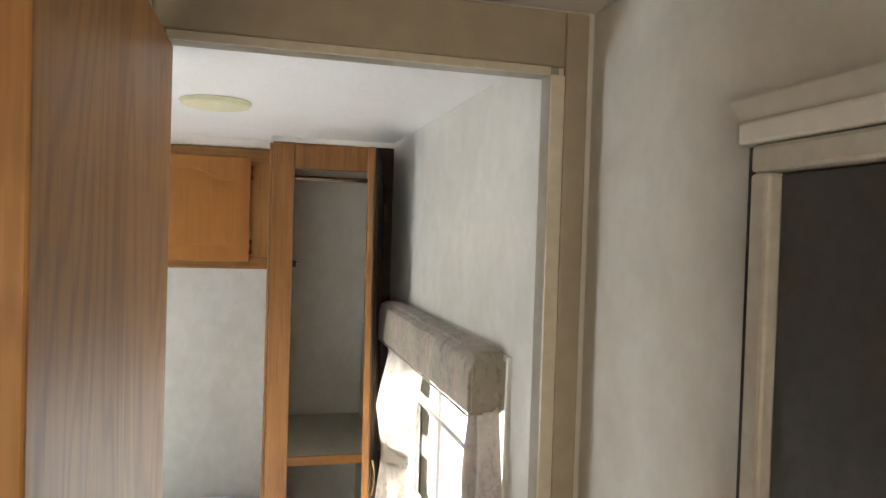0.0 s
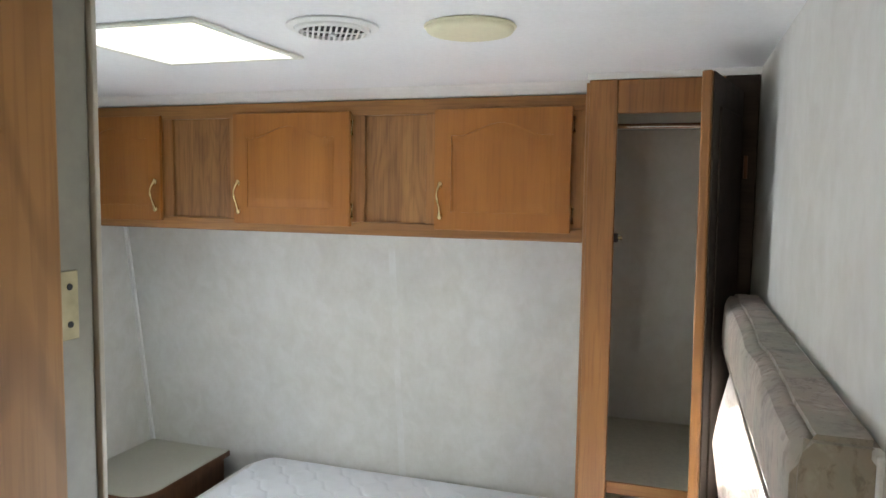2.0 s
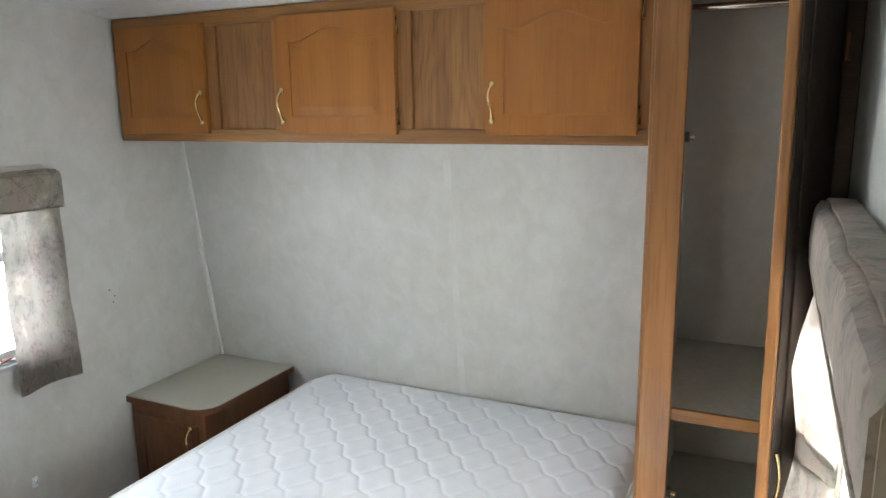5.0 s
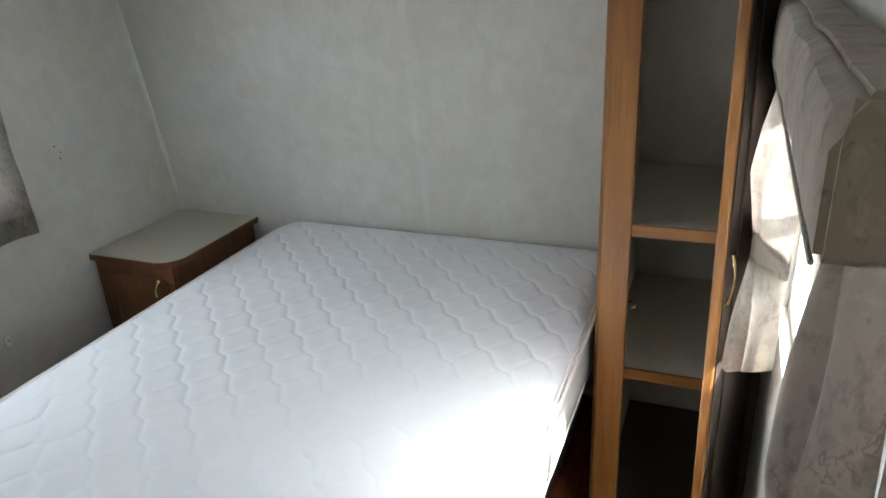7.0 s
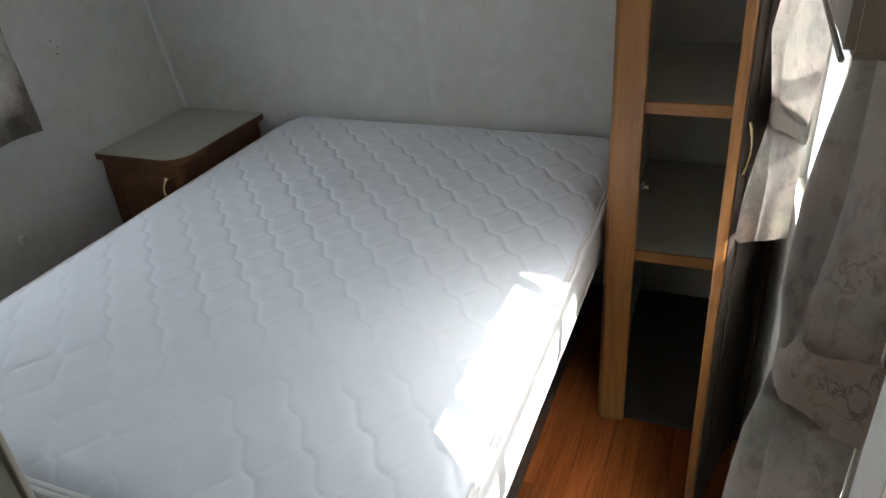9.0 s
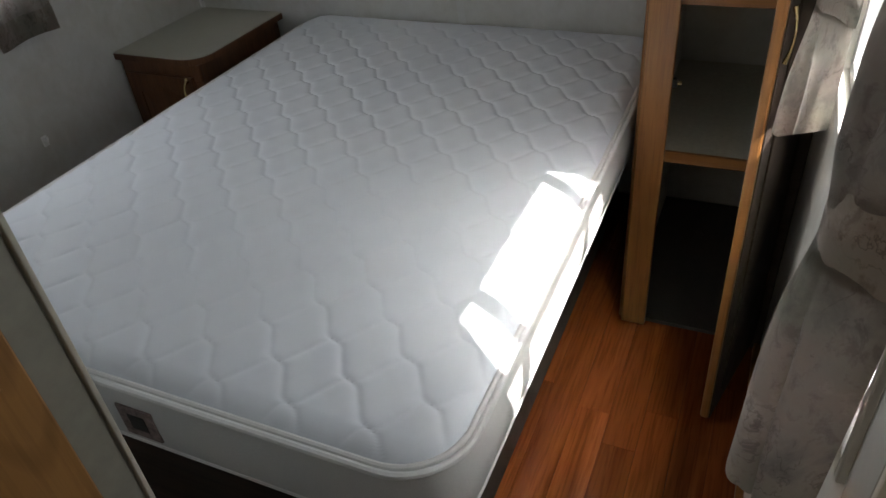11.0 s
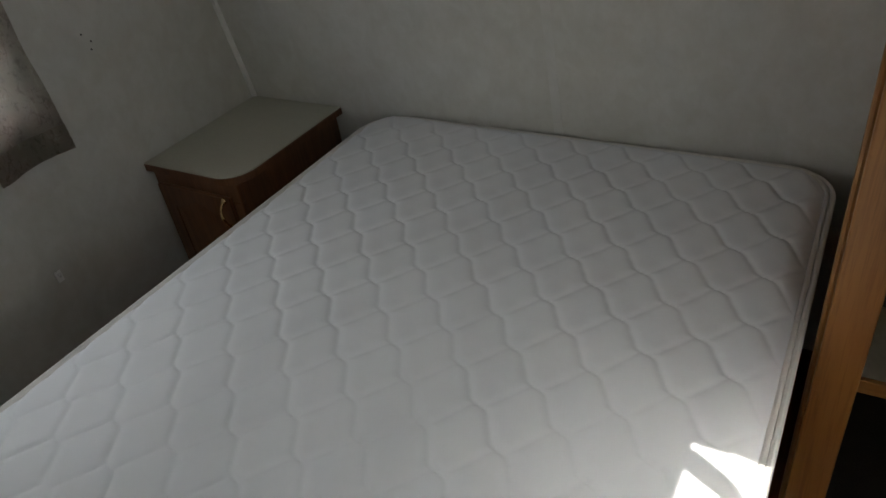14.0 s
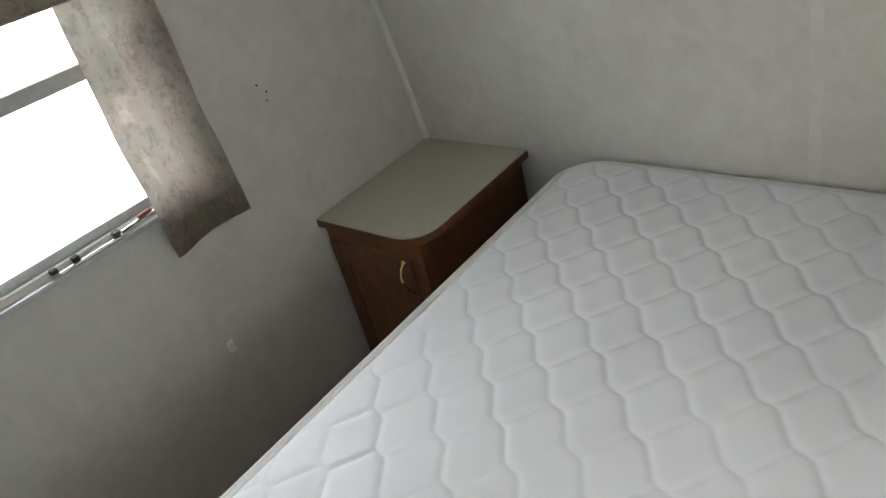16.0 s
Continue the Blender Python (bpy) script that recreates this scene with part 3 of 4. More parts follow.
def gathered_curtain(rows, hem, tie, cloth, seed, label):
    """A tied-back panel. rows: (z, four plan points from its wall edge round its crest); hem: the lower edge's z at those four; tie: (z, half height)."""
    t = thing("curtain", (2.2, rows[0][2][1], min(hem)), label, "curtain", "window curtains")
    zs = [r[0] for r in rows][::-1]

    def plan(z, u):
        pts = [(np.interp(z, zs, [r[k][0] for r in rows][::-1]), np.interp(z, zs, [r[k][1] for r in rows][::-1])) for k in (1, 2, 3, 4)]
        p = [(2 * pts[0][0] - pts[1][0], 2 * pts[0][1] - pts[1][1])] + pts + [(2 * pts[3][0] - pts[2][0], 2 * pts[3][1] - pts[2][1])]
        k = min(2, int(u * 3))
        f = u * 3 - k
        a, b, c, d = p[k:k + 4]
        return [0.5 * (2 * b[m] + (c[m] - a[m]) * f + (2 * a[m] - 5 * b[m] + 4 * c[m] - d[m]) * f * f + (3 * b[m] - a[m] - 3 * c[m] + d[m]) * f ** 3) for m in (0, 1)]

    bm = bmesh.new()
    nz, nu = 70, 66
    grid = []
    for i in range(nz + 1):
        line = []
        for j in range(nu + 1):
            u, k = j / nu, i / nz
            low = float(np.interp(u * 3, [0, 1, 2, 3], hem))
            z = rows[0][0] + (low - rows[0][0]) * k
            x, y = plan(z, u)
            pinch = 1 - 0.95 * math.exp(-((z - tie[0]) / 0.10) ** 2)
            ends = min(1, u / 0.08, (1 - u) / 0.08)
            amp = (0.009 + 0.004 * k) * pinch * ends * min(1, (rows[0][0] - z) / 0.12)
            ph = 2.4 * math.pi * (u + 0.05 * noise.noise((u * 3, z * 2.5, seed))) + seed
            w = amp * (1 - 2 * abs(math.sin(ph)) ** 0.7)
            w += 0.003 * pinch * ends * noise.noise((u * 6 + seed, z * 5, 0))
            line.append(bm.verts.new((min(x + w, 2.216), y + 0.6 * w, z)))
        grid.append(line)
    for a, b in zip(grid, grid[1:]):
        for j in range(nu):
            bm.faces.new((a[j], a[j + 1], b[j + 1], b[j]))
    bmesh.ops.solidify(bm, geom=bm.faces[:], thickness=0.0014)
    part("panel", bm, cloth, t, "", True)
    loop = [plan(tie[0], u / 22) for u in range(23)]
    cx, cy = sum(p[0] for p in loop) / 23, sum(p[1] for p in loop) / 23
    loop = [(cx + (p[0] - cx) * 1.05, cy + (p[1] - cy) * 1.05) for p in loop]
    loop = [(min(p[0], 2.214), p[1]) for p in loop]
    bm = bmesh.new()
    rings = []
    for m, dz in ((1.02, -1.0), (1.05, -0.5), (1.05, 0.3), (1.01, 1.0)):
        rings.append([bm.verts.new((min(cx + (p[0] - cx) * m, 2.217), cy + (p[1] - cy) * m, tie[0] + tie[1] * dz + 0.006 * noise.noise((q * 0.35, dz, seed)) - 0.12 * (p[1] - cy))) for q, p in enumerate(loop)])
    for a, b in zip(rings, rings[1:]):
        for k in range(23):
            bm.faces.new((a[k], a[(k + 1) % 23], b[(k + 1) % 23], b[k]))
    bmesh.ops.recalc_face_normals(bm, faces=bm.faces[:])
    bmesh.ops.solidify(bm, geom=bm.faces[:], thickness=0.002)
    part("tieback", bm, M_CORNICE, t, "matching cloth tieback", True)
    return t


gathered_curtain([(1.400, (2.208, 1.642), (2.172, 1.662), (2.176, 1.690), (2.205, 1.697)), (1.330, (2.207, 1.620), (2.166, 1.645), (2.168, 1.682), (2.204, 1.690)),
                  (1.210, (2.205, 1.588), (2.150, 1.614), (2.158, 1.652), (2.203, 1.660)), (1.145, (2.205, 1.586), (2.154, 1.618), (2.160, 1.660), (2.203, 1.666)),
                  (1.060, (2.205, 1.588), (2.144, 1.612), (2.154, 1.680), (2.203, 1.705)), (0.857, (2.204, 1.610), (2.138, 1.604), (2.154, 1.700), (2.203, 1.760)),
                  (0.765, (2.203, 1.663), (2.136, 1.602), (2.154, 1.710), (2.203, 1.775))],
                 (0.770, 0.857, 0.850, 0.840), (1.145, 0.036), M_DRAPE, 1.0, "marbled olive-grey curtain gathered by a wide tieback")
gathered_curtain([(1.400, (2.208, 2.190), (2.174, 2.310), (2.176, 2.450), (2.205, 2.550)), (1.330, (2.207, 2.210), (2.164, 2.340), (2.168, 2.470), (2.204, 2.562)), (1.19, (2.206, 2.270), (2.146, 2.440), (2.160, 2.500), (2.203, 2.565)),
                  (1.06, (2.206, 2.350), (2.157, 2.430), (2.165, 2.490), (2.203, 2.540)), (0.97, (2.206, 2.340), (2.150, 2.410), (2.160, 2.485), (2.203, 2.545)),
                  (0.832, (2.206, 2.320), (2.140, 2.381), (2.158, 2.475), (2.203, 2.555))],
                 (0.880, 0.832, 0.832, 0.840), (1.06, 0.030), M_DRAPE, 4.2, "sunlit pale marbled curtain gathered by a tieback")
curtain(0.0, 1, [(1.365, 2.455, 2.650, 0.035), (1.1, 2.445, 2.650, 0.040), (0.795, 2.448, 2.662, 0.038)], 0.9, (0.006, 0.008), 2.0, "marbled mauve-grey curtain hanging loose")
curtain(0.0, 1, [(1.365, 1.715, 1.905, 0.035), (1.1, 1.715, 1.915, 0.040), (0.795, 1.700, 1.925, 0.038)], 0.9, (0.006, 0.008), 5.0, "marbled mauve-grey curtain hanging loose")

# ---- cabinet parts ----


def arch(x0, x1, z0, z1, rise, n=14):
    """An outline with straight sides and a cathedral top."""
    pts = [(x0, z0), (x1, z0), (x1, z1 - rise)]
    sh = (x1 - x0) * 0.12
    for i in range(n + 1):
        u = i / n
        pts.append((x1 - sh - (x1 - x0 - 2 * sh) * u, z1 - rise + rise * math.sin(math.pi * u) ** 1.4))
    pts.append((x0, z1 - rise))
    return pts


def cathedral_door(parent, x0, x1, z0, z1, y, hinge_right, with_hinges=True, rise=0.035, border=0.052, handle_z=None, handle_drop=0.040, stain=None):
    """A raised-panel door on a face at y, with its bow handle and hinges."""
    bm = bmesh.new()
    box(bm, x0, x1, y - 0.012, y - 0.001, z0, z1, bevel=0.003)
    d = part("door", bm, stain or M_HONEY, parent, "stained raised-panel door")
    outer = [(x0 + 0.002, z0 + 0.002), (x1 - 0.002, z0 + 0.002), (x1 - 0.002, z1 - 0.002), (x0 + 0.002, z1 - 0.002)]
    inner = arch(x0 + border, x1 - border, z0 + border, z1 - border * 0.8, rise)
    bm = bmesh.new()
    yf, yb = y - 0.0155, y - 0.0115
    front_in = [bm.verts.new((u, yf, v)) for u, v in inner]
    back_in = [bm.verts.new((u, yb, v)) for u, v in inner]
    n = len(inner)
    top_l, top_r = bm.verts.new((outer[3][0], yf, outer[3][1])), bm.verts.new((outer[2][0], yf, outer[2][1]))
    bot_l, bot_r = bm.verts.new((outer[0][0], yf, outer[0][1])), bm.verts.new((outer[1][0], yf, outer[1][1]))
    bm.faces.new((bot_l, bot_r, front_in[1], front_in[0]))
    bm.faces.new((bot_r, top_r, front_in[2], front_in[1]))
    bm.faces.new([top_r, top_l] + [front_in[i] for i in range(n - 1, 1, -1)])
    bm.faces.new((top_l, bot_l, front_in[0], front_in[n - 1]))
    for i in range(n):
        bm.faces.new((front_in[i], front_in[(i + 1) % n], back_in[(i + 1) % n], back_in[i]))
    rim = [bot_l, bot_r, top_r, top_l]
    back = [bm.verts.new((v.co.x, yb, v.co.z)) for v in rim]
    for i in range(4):
        bm.faces.new((rim[i], back[i], back[(i + 1) % 4], rim[(i + 1) % 4]))
    bmesh.ops.recalc_face_normals(bm, faces=bm.faces[:])
    part("door_frame", bm, stain or M_HONEY, d)
    bm = bmesh.new()
    o = arch(x0 + border + 0.004, x1 - border - 0.004, z0 + border + 0.004, z1 - border * 0.8 - 0.004, rise)
    c = Vector(((x0 + x1) / 2, (z0 + z1) / 2))
    k = 0.026
    i_ = [(c.x + (u - c.x) * (1 - 2 * k / (x1 - x0 - 2 * border)), c.y + (v - c.y) * (1 - 2 * k / (z1 - z0 - 2 * border))) for u, v in o]
    lo = [bm.verts.new((u, y - 0.0128, v)) for u, v in o]
    hi = [bm.verts.new((u, y - 0.0148, v)) for u, v in i_]
    for a in range(len(o)):
        b = (a + 1) % len(o)
        bm.faces.new((lo[a], lo[b], hi[b], hi[a]))
    bm.faces.new(hi)
    bmesh.ops.recalc_face_normals(bm, faces=bm.faces[:])
    part("raised_panel", bm, stain or M_HONEY, d)
    hx = x0 + 0.020 if hinge_right else x1 - 0.020
    hz = z0 + handle_drop if handle_z is None else handle_z
    bow_handle(d, hx, y - 0.0155, hz, M_BRASS)
    if with_hinges:
        ex = x1 + 0.004 if hinge_right else x0 - 0.004
        for z in (z0 + 0.05, z1 - 0.05):
            part("hinge", tube(bmesh.new(), [(ex, y - 0.006, z - 0.026), (ex, y - 0.008, z - 0.022), (ex, y - 0.008, z + 0.022), (ex, y - 0.006, z + 0.026)], [0.002, 0.0045, 0.0045, 0.002], 8), M_BRASS, d, "small brass hinge", True)
    return d


def bow_handle(parent, x, y, z, metal, h=0.090):
    """An upright brass bow handle with turned ends; z is its foot."""
    pts, rad = [], []
    for i in range(21):
        u = i / 20
        pts.append((x + 0.004 * math.sin(u * math.tau), y - 0.003 - 0.022 * math.sin(math.pi * u) ** 0.8, z + h * u))
        rad.append(0.0034 + 0.0036 * abs(2 * u - 1) ** 4 + 0.0014 * math.exp(-((u - 0.5) / 0.06) ** 2))
    hnd = part("handle", tube(bmesh.new(), pts, rad, 10), metal, parent, "brass bow handle", True)
    for zz in (z, z + h):
        bm = bmesh.new()
        bmesh.ops.create_uvsphere(bm, u_segments=12, v_segments=8, radius=0.0088, matrix=Matrix.Translation((x, y - 0.004, zz)) @ Matrix.Diagonal((1, 0.6, 1.25, 1)))
        part("rosette", bm, metal, hnd, "", True)


# ---- overhead cabinet ----
CAB_Y = 2.950
cab = thing("overhead_cabinet", (0.9, 3.05, 1.55), "honey oak overhead cabinet with three raised-panel doors above the bed", "cabinet")
X_END = 1.836
Z0, Z1 = 1.548, 1.955
bm = bmesh.new()
prism(bm, [(CAB_Y + 0.018, Z0 + 0.004), (head_y(Z0) - 0.002, Z0 + 0.004), (head_y(Z1) - 0.002, Z1), (CAB_Y + 0.018, Z1)], 0.004, X_END - 0.002, "x")
part("body", bm, M_PRINT, cab, "brown oak cabinet box")
for x0, x1 in ((0.003, 0.045), (0.395, 0.452), (0.662, 0.712), (1.095, 1.150), (1.345, 1.392), (1.765, X_END)):
    part("stile", boxes((x0, x1, CAB_Y, CAB_Y + 0.019, Z0 + 0.040, Z1 - 0.045), bevel=0.002), M_OAK, cab, "tan oak stile")
part("rail", boxes((0.003, X_END, CAB_Y - 0.0015, CAB_Y + 0.019, Z1 - 0.046, Z1 - 0.001), bevel=0.002), M_OAKX, cab, "tan oak top rail")
part("rail", boxes((0.003, X_END, CAB_Y - 0.0015, CAB_Y + 0.019, Z0, Z0 + 0.041), bevel=0.005), M_OAKX, cab, "tan oak bottom rail")
for x0, x1 in ((0.448, 0.666), (1.146, 1.349)):
    part("fixed_panel", boxes((x0, x1, CAB_Y + 0.010, CAB_Y + 0.0175, Z0 + 0.038, Z1 - 0.043)), M_PRINT, cab, "recessed brown grained panel")
for x0, x1, hr in ((0.022, 0.412, False), (0.695, 1.106, True), (1.376, 1.773, True)):
    cathedral_door(cab, x0, x1, 1.573, 1.922, CAB_Y, hr)

# ---- wardrobe ----
W_Y = 2.740


def leaning(bm):
    """The wardrobe door's swing, three quarters open, with a slight sag."""
    swing = Matrix.Translation((2.200, 2.737, 0)) @ Matrix.Rotation(radians(-13.6), 4, "Z") @ Matrix.Rotation(radians(-0.45), 4, "Y") @ Matrix.Translation((-2.200, -2.737, 0))
    bmesh.ops.transform(bm, matrix=swing, verts=bm.verts)
    return bm


wr = thing("wardrobe", (2.02, 3.0, 0), "tall narrow oak wardrobe with open door and bare shelves", "wardrobe")
WX0, WX1 = 1.838, 2.220


def slab_to_wall(x0, x1, y0, z0, z1, lift=0.004):
    return prism(bmesh.new(), [(y0, z0), (head_y(z0) - lift, z0), (head_y(z1) - lift, z1), (y0, z1)], x0, x1, "x")


part("side_panel", slab_to_wall(WX0, WX0 + 0.012, W_Y + 0.018, 0.0, 1.958), M_PRINT, wr, "brown grained side panel")
part("lining", slab_to_wall(WX0 + 0.0125, WX0 + 0.016, W_Y + 0.02, 0.012, 1.945), M_WALL, wr, "papered inner side")
part("lining", slab_to_wall(WX1 - 0.006, WX1 - 0.002, W_Y + 0.02, 0.012, 1.945), M_WALL, wr, "papered inner side")
part("top_panel", slab_to_wall(WX0 + 0.016, WX1 - 0.006, W_Y + 0.02, 1.946, 1.958), M_PRINT, wr)
part("bottom_panel", slab_to_wall(WX0 + 0.016, WX1 - 0.006, W_Y + 0.02, 0.0, 0.011), M_SOCKET, wr, "dark carpeted wardrobe floor")
part("stile", boxes((WX0 + 0.001, 1.907, W_Y, W_Y + 0.019, 0.0, 1.959), bevel=0.003), M_OAK, wr, "tan oak stile")
# the dark colour here stands for the shade behind the open door
part("stile", boxes((2.146, WX1, W_Y, W_Y + 0.019, 0.0, 1.959), bevel=0.003), M_DARK, wr, "oak stile coloured dark for the shade behind the door")
part("rail", boxes((1.907, 2.146, W_Y + 0.001, W_Y + 0.018, 1.878, 1.958), bevel=0.002), M_OAK, wr, "oak top rail")
part("edge_bead", tube(bmesh.new(), [(WX0 - 0.003, W_Y + 0.024, 0.0), (WX0 - 0.003, W_Y + 0.024, 1.955)], 0.006, 8), M_OAK, wr, "rounded corner bead", True)
for z in (0.958, 0.566):
    part("shelf", slab_to_wall(WX0 + 0.0165, WX1 - 0.0065, W_Y + 0.031, z - 0.024, z, 0.006), M_SHELF, wr, "speckled grey laminate shelf")
    part("shelf_edge", boxes((WX0 + 0.0165, WX1 - 0.0065, W_Y + 0.0195, W_Y + 0.0305, z - 0.029, z + 0.001), bevel=0.002), M_OAKX, wr, "light oak shelf edge")
part("hanging_rod", tube(bmesh.new(), [(WX0 + 0.017, 2.93, 1.862), (WX1 - 0.007, 2.93, 1.862)], 0.009, 12), M_CHROME, wr, "bright metal hanging rod", True)
for x, z in ((1.9095, 1.578), (1.9095, 0.752)):
    c = part("catch", boxes((x - 0.004, x + 0.008, W_Y + 0.004, W_Y + 0.020, z - 0.011, z + 0.011), bevel=0.003), M_BLACK, wr, "dark metal door catch")
    part("catch_pin", tube(bmesh.new(), [(x + 0.006, W_Y + 0.011, z), (x + 0.018, W_Y + 0.011, z)], [0.0045, 0.006], 10), M_ANTIQUE, c, "", True)
wd = part("door", leaning(boxes((2.178, 2.198, 2.405, 2.733, 0.032, 1.922), bevel=0.004)), M_OAK, wr, "oak wardrobe door swung open")
# added skin and panel, coloured dark as the shade on the door's outside
part("outer_skin", leaning(boxes((2.1985, 2.2015, 2.409, 2.731, 0.034, 1.920), bevel=0.001)), M_DARK, wd, "outer door face with its shade put in as dark colour")
part("door_panel", leaning(boxes((2.2018, 2.206, 2.462, 2.685, 0.09, 1.86), bevel=0.0035)), M_DARK, wd, "raised outer panel coloured dark for its shade")
hb = bmesh.new()
pts, rad = [], []
for i in range(17):
    u = i / 16
    pts.append((2.2015 + 0.002 + 0.009 * math.sin(math.pi * u) ** 0.8, 2.424, 0.945 + 0.098 * u))
    rad.append(0.0026 + 0.0030 * abs(2 * u - 1) ** 4)
part("handle", leaning(tube(hb, pts, rad, 10)), M_BRASS, wd, "brass bow handle", True)
# hinges in a dark wood colour, to blend with the darkened stile
for z in (0.25, 1.0, 1.75):
    part("hinge", tube(bmesh.new(), [(2.196, 2.7375, z - 0.026), (2.196, 2.7375, z + 0.026)], 0.0045, 8), M_STAIN, wd, "small dark hinge", True)

# ---- nightstand ----
ns = thing("nightstand", (0.18, 3.1, 0), "dark oak nightstand with a grey laminate top in the corner", "nightstand")


def rounded_top(x1, y0, back, r):
    pts = [(0.003, back), (0.003, y0)]
    for i in range(11):
        a = -math.pi / 2 + math.pi / 2 * i / 10
        pts.append((x1 - r + r * math.cos(a), y0 + r + r * math.sin(a)))
    return pts + [(x1, back)]


bm = prism(bmesh.new(), rounded_top(0.378, 2.856, head_y(0.64) - 0.004, 0.085), 0.6325, 0.636, "z")
bmesh.ops.bevel(bm, geom=[e for e in bm.edges if abs(e.verts[0].co.z - e.verts[1].co.z) < 1e-5 and e.verts[0].co.z > 0.635], offset=0.0012, segments=2, affect="EDGES")
part("top", bm, M_LAM, ns, "grey laminate top with rounded corner")
bm = prism(bmesh.new(), rounded_top(0.380, 2.854, head_y(0.64) - 0.003, 0.087), 0.611, 0.632, "z")
part("top_edge", bm, M_STAIN, ns, "dark wood edge band")
part("body", boxes((0.012, 0.352, 2.888, 3.350, 0.0, 0.610), bevel=0.003), M_STAIN, ns, "brown grained body")
part("face_frame", boxes((0.006, 0.358, 2.872, 2.8885, 0.55, 0.610), (0.006, 0.034, 2.872, 2.8885, 0.0, 0.55), (0.318, 0.358, 2.872, 2.8885, 0.0, 0.55), bevel=0.003), M_STAIN, ns, "stained face frame")
cathedral_door(ns, 0.024, 0.326, 0.06, 0.568, 2.872, False, False, 0.03, 0.05, 0.470, 0.055, M_STAIN)

# ---- bed ----
base = thing("bed_base", (1.15, 2.5, 0), "dark plywood platform bed base on the floor", "bed base")
part("platform", boxes((0.62, 1.695, 1.665, 3.36, 0.455, 0.482), bevel=0.002), M_DARK, base)
part("side_panel", boxes((1.678, 1.694, 1.68, 3.36, 0.0, 0.454)), M_DARK, base)
part("side_panel", boxes((0.622, 0.638, 1.68, 3.36, 0.0, 0.454)), M_DARK, base)
part("foot_panel", boxes((0.639, 1.677, 1.68, 1.696, 0.0, 0.454)), M_DARK, base)

BX0, BX1, BY0, BY1 = 0.539, 1.808, 1.630, 3.340
BZ0, BZ1 = 0.483, 0.655
RC = 0.115
mat_bed = thing("mattress", ((BX0 + BX1) / 2, (BY0 + BY1) / 2, BZ0), "bare white quilted mattress on the platform", "mattress")


def quilt_puff(x, y):
    """How far the ticking rises between two families of scalloped seams that cross diagonally: 0 on a seam, 1 in a cell."""
    p = 0.0990
    u, v = (x + y) * 0.70711 - 2.5626, (x - y) * 0.70711 + 0.3140
    cu, cv = math.tau * u / p, math.tau * v / p
    a = u - (0.0062 * math.sin(cv) + 0.0016 * math.sin(2 * cv))
    b = v - (0.0052 * math.sin(cu) + 0.0022 * math.sin(2 * cu) + 0.0008 * math.sin(3 * cu))
    da, db = abs(a / p - round(a / p)) * p, abs(b / p - round(b / p)) * p
    seam = max(math.exp(-(da / 0.0062) ** 1.1), 0.58 * math.exp(-(db / 0.0062) ** 1.1))
    return (1 - seam) * (0.80 + 0.20 * math.cos(math.pi * da / p) * math.cos(math.pi * db / p))


def half_width(y, inset):
    """Half the mattress's width at y, with its corners rounded."""
    a, b = (BX1 - BX0) / 2 - inset, (BY1 - BY0) / 2 - inset
    r = RC - inset * 0.6
    dy = abs(y - (BY0 + BY1) / 2)
    over = max(0.0, dy - (b - r))
    return a - r + math.sqrt(max(0.0, r * r - min(over, r) ** 2))


bm = bmesh.new()
NX, NY = 330, 440
INS = 0.012
cxm = (BX0 + BX1) / 2
grid = []
for j in range(NY + 1):
    v = j / NY
    y = BY0 + INS + (BY1 - BY0 - 2 * INS) * v
    hw = half_width(y, INS)
    row = []
    for i in range(NX + 1):
        x = cxm + hw * (2 * i / NX - 1)
        edge = min(hw - abs(x - cxm), y - BY0 - INS, BY1 - INS - y)
        xw = x + 0.0035 * noise.noise((x * 7, y * 6, 2))
        yw = y + 0.0035 * noise.noise((x * 9, y * 9, 9))
        puff = quilt_puff(xw, yw)
        crown = 0.010 * min(1, max(0, edge) / 0.30) ** 0.6
        roll = 0.022 * (1 - min(1, max(0, edge) / 0.045)) ** 2
        z = BZ1 - 0.006 + crown + 0.0054 * puff * min(1, max(0, edge) / 0.02) - roll + 0.004 * noise.noise((x * 2, y * 2, 4))
        row.append(bm.verts.new((x, y, z)))
    grid.append(row)
for a, b in zip(grid, grid[1:]):
    for i in range(NX):
        bm.faces.new((a[i], a[i + 1], b[i + 1], b[i]))
part("quilted_top", bm, M_TICK, mat_bed, "white quilted ticking", True)


def ring(inset, z, n=26):
    """The mattress's rounded outline at a height."""
    x0, x1, y0, y1, r = BX0 + inset, BX1 - inset, BY0 + inset, BY1 - inset, RC - inset * 0.6
    pts = []
    for cx, cy, a0 in ((x1 - r, y0 + r, -90), (x1 - r, y1 - r, 0), (x0 + r, y1 - r, 90), (x0 + r, y0 + r, 180)):
        for k in range(n // 2):
            a = radians(a0 + 90 * k / (n // 2 - 1))
            pts.append((cx + r * math.cos(a), cy + r * math.sin(a), z))
    return pts


def loft(rows):
    bm = bmesh.new()
    rings = [[bm.verts.new(p) for p in r] for r in rows]
    for a, b in zip(rings, rings[1:]):
        n = len(a)
        for k in range(n):
            bm.faces.new((a[k], a[(k + 1) % n], b[(k + 1) % n], b[k]))
    bm.faces.new(rings[0][::-1])
    bm.faces.new(rings[-1])
    return bm


part("side_band", loft([ring(0.012, BZ0), ring(0.003, BZ0 + 0.012), ring(-0.002, BZ0 + 0.06), ring(-0.002, BZ0 + 0.095), ring(0.003, BZ1 - 0.028), ring(0.014, BZ1 - 0.026)]), M_BAND, mat_bed, "plain white border cloth", True)


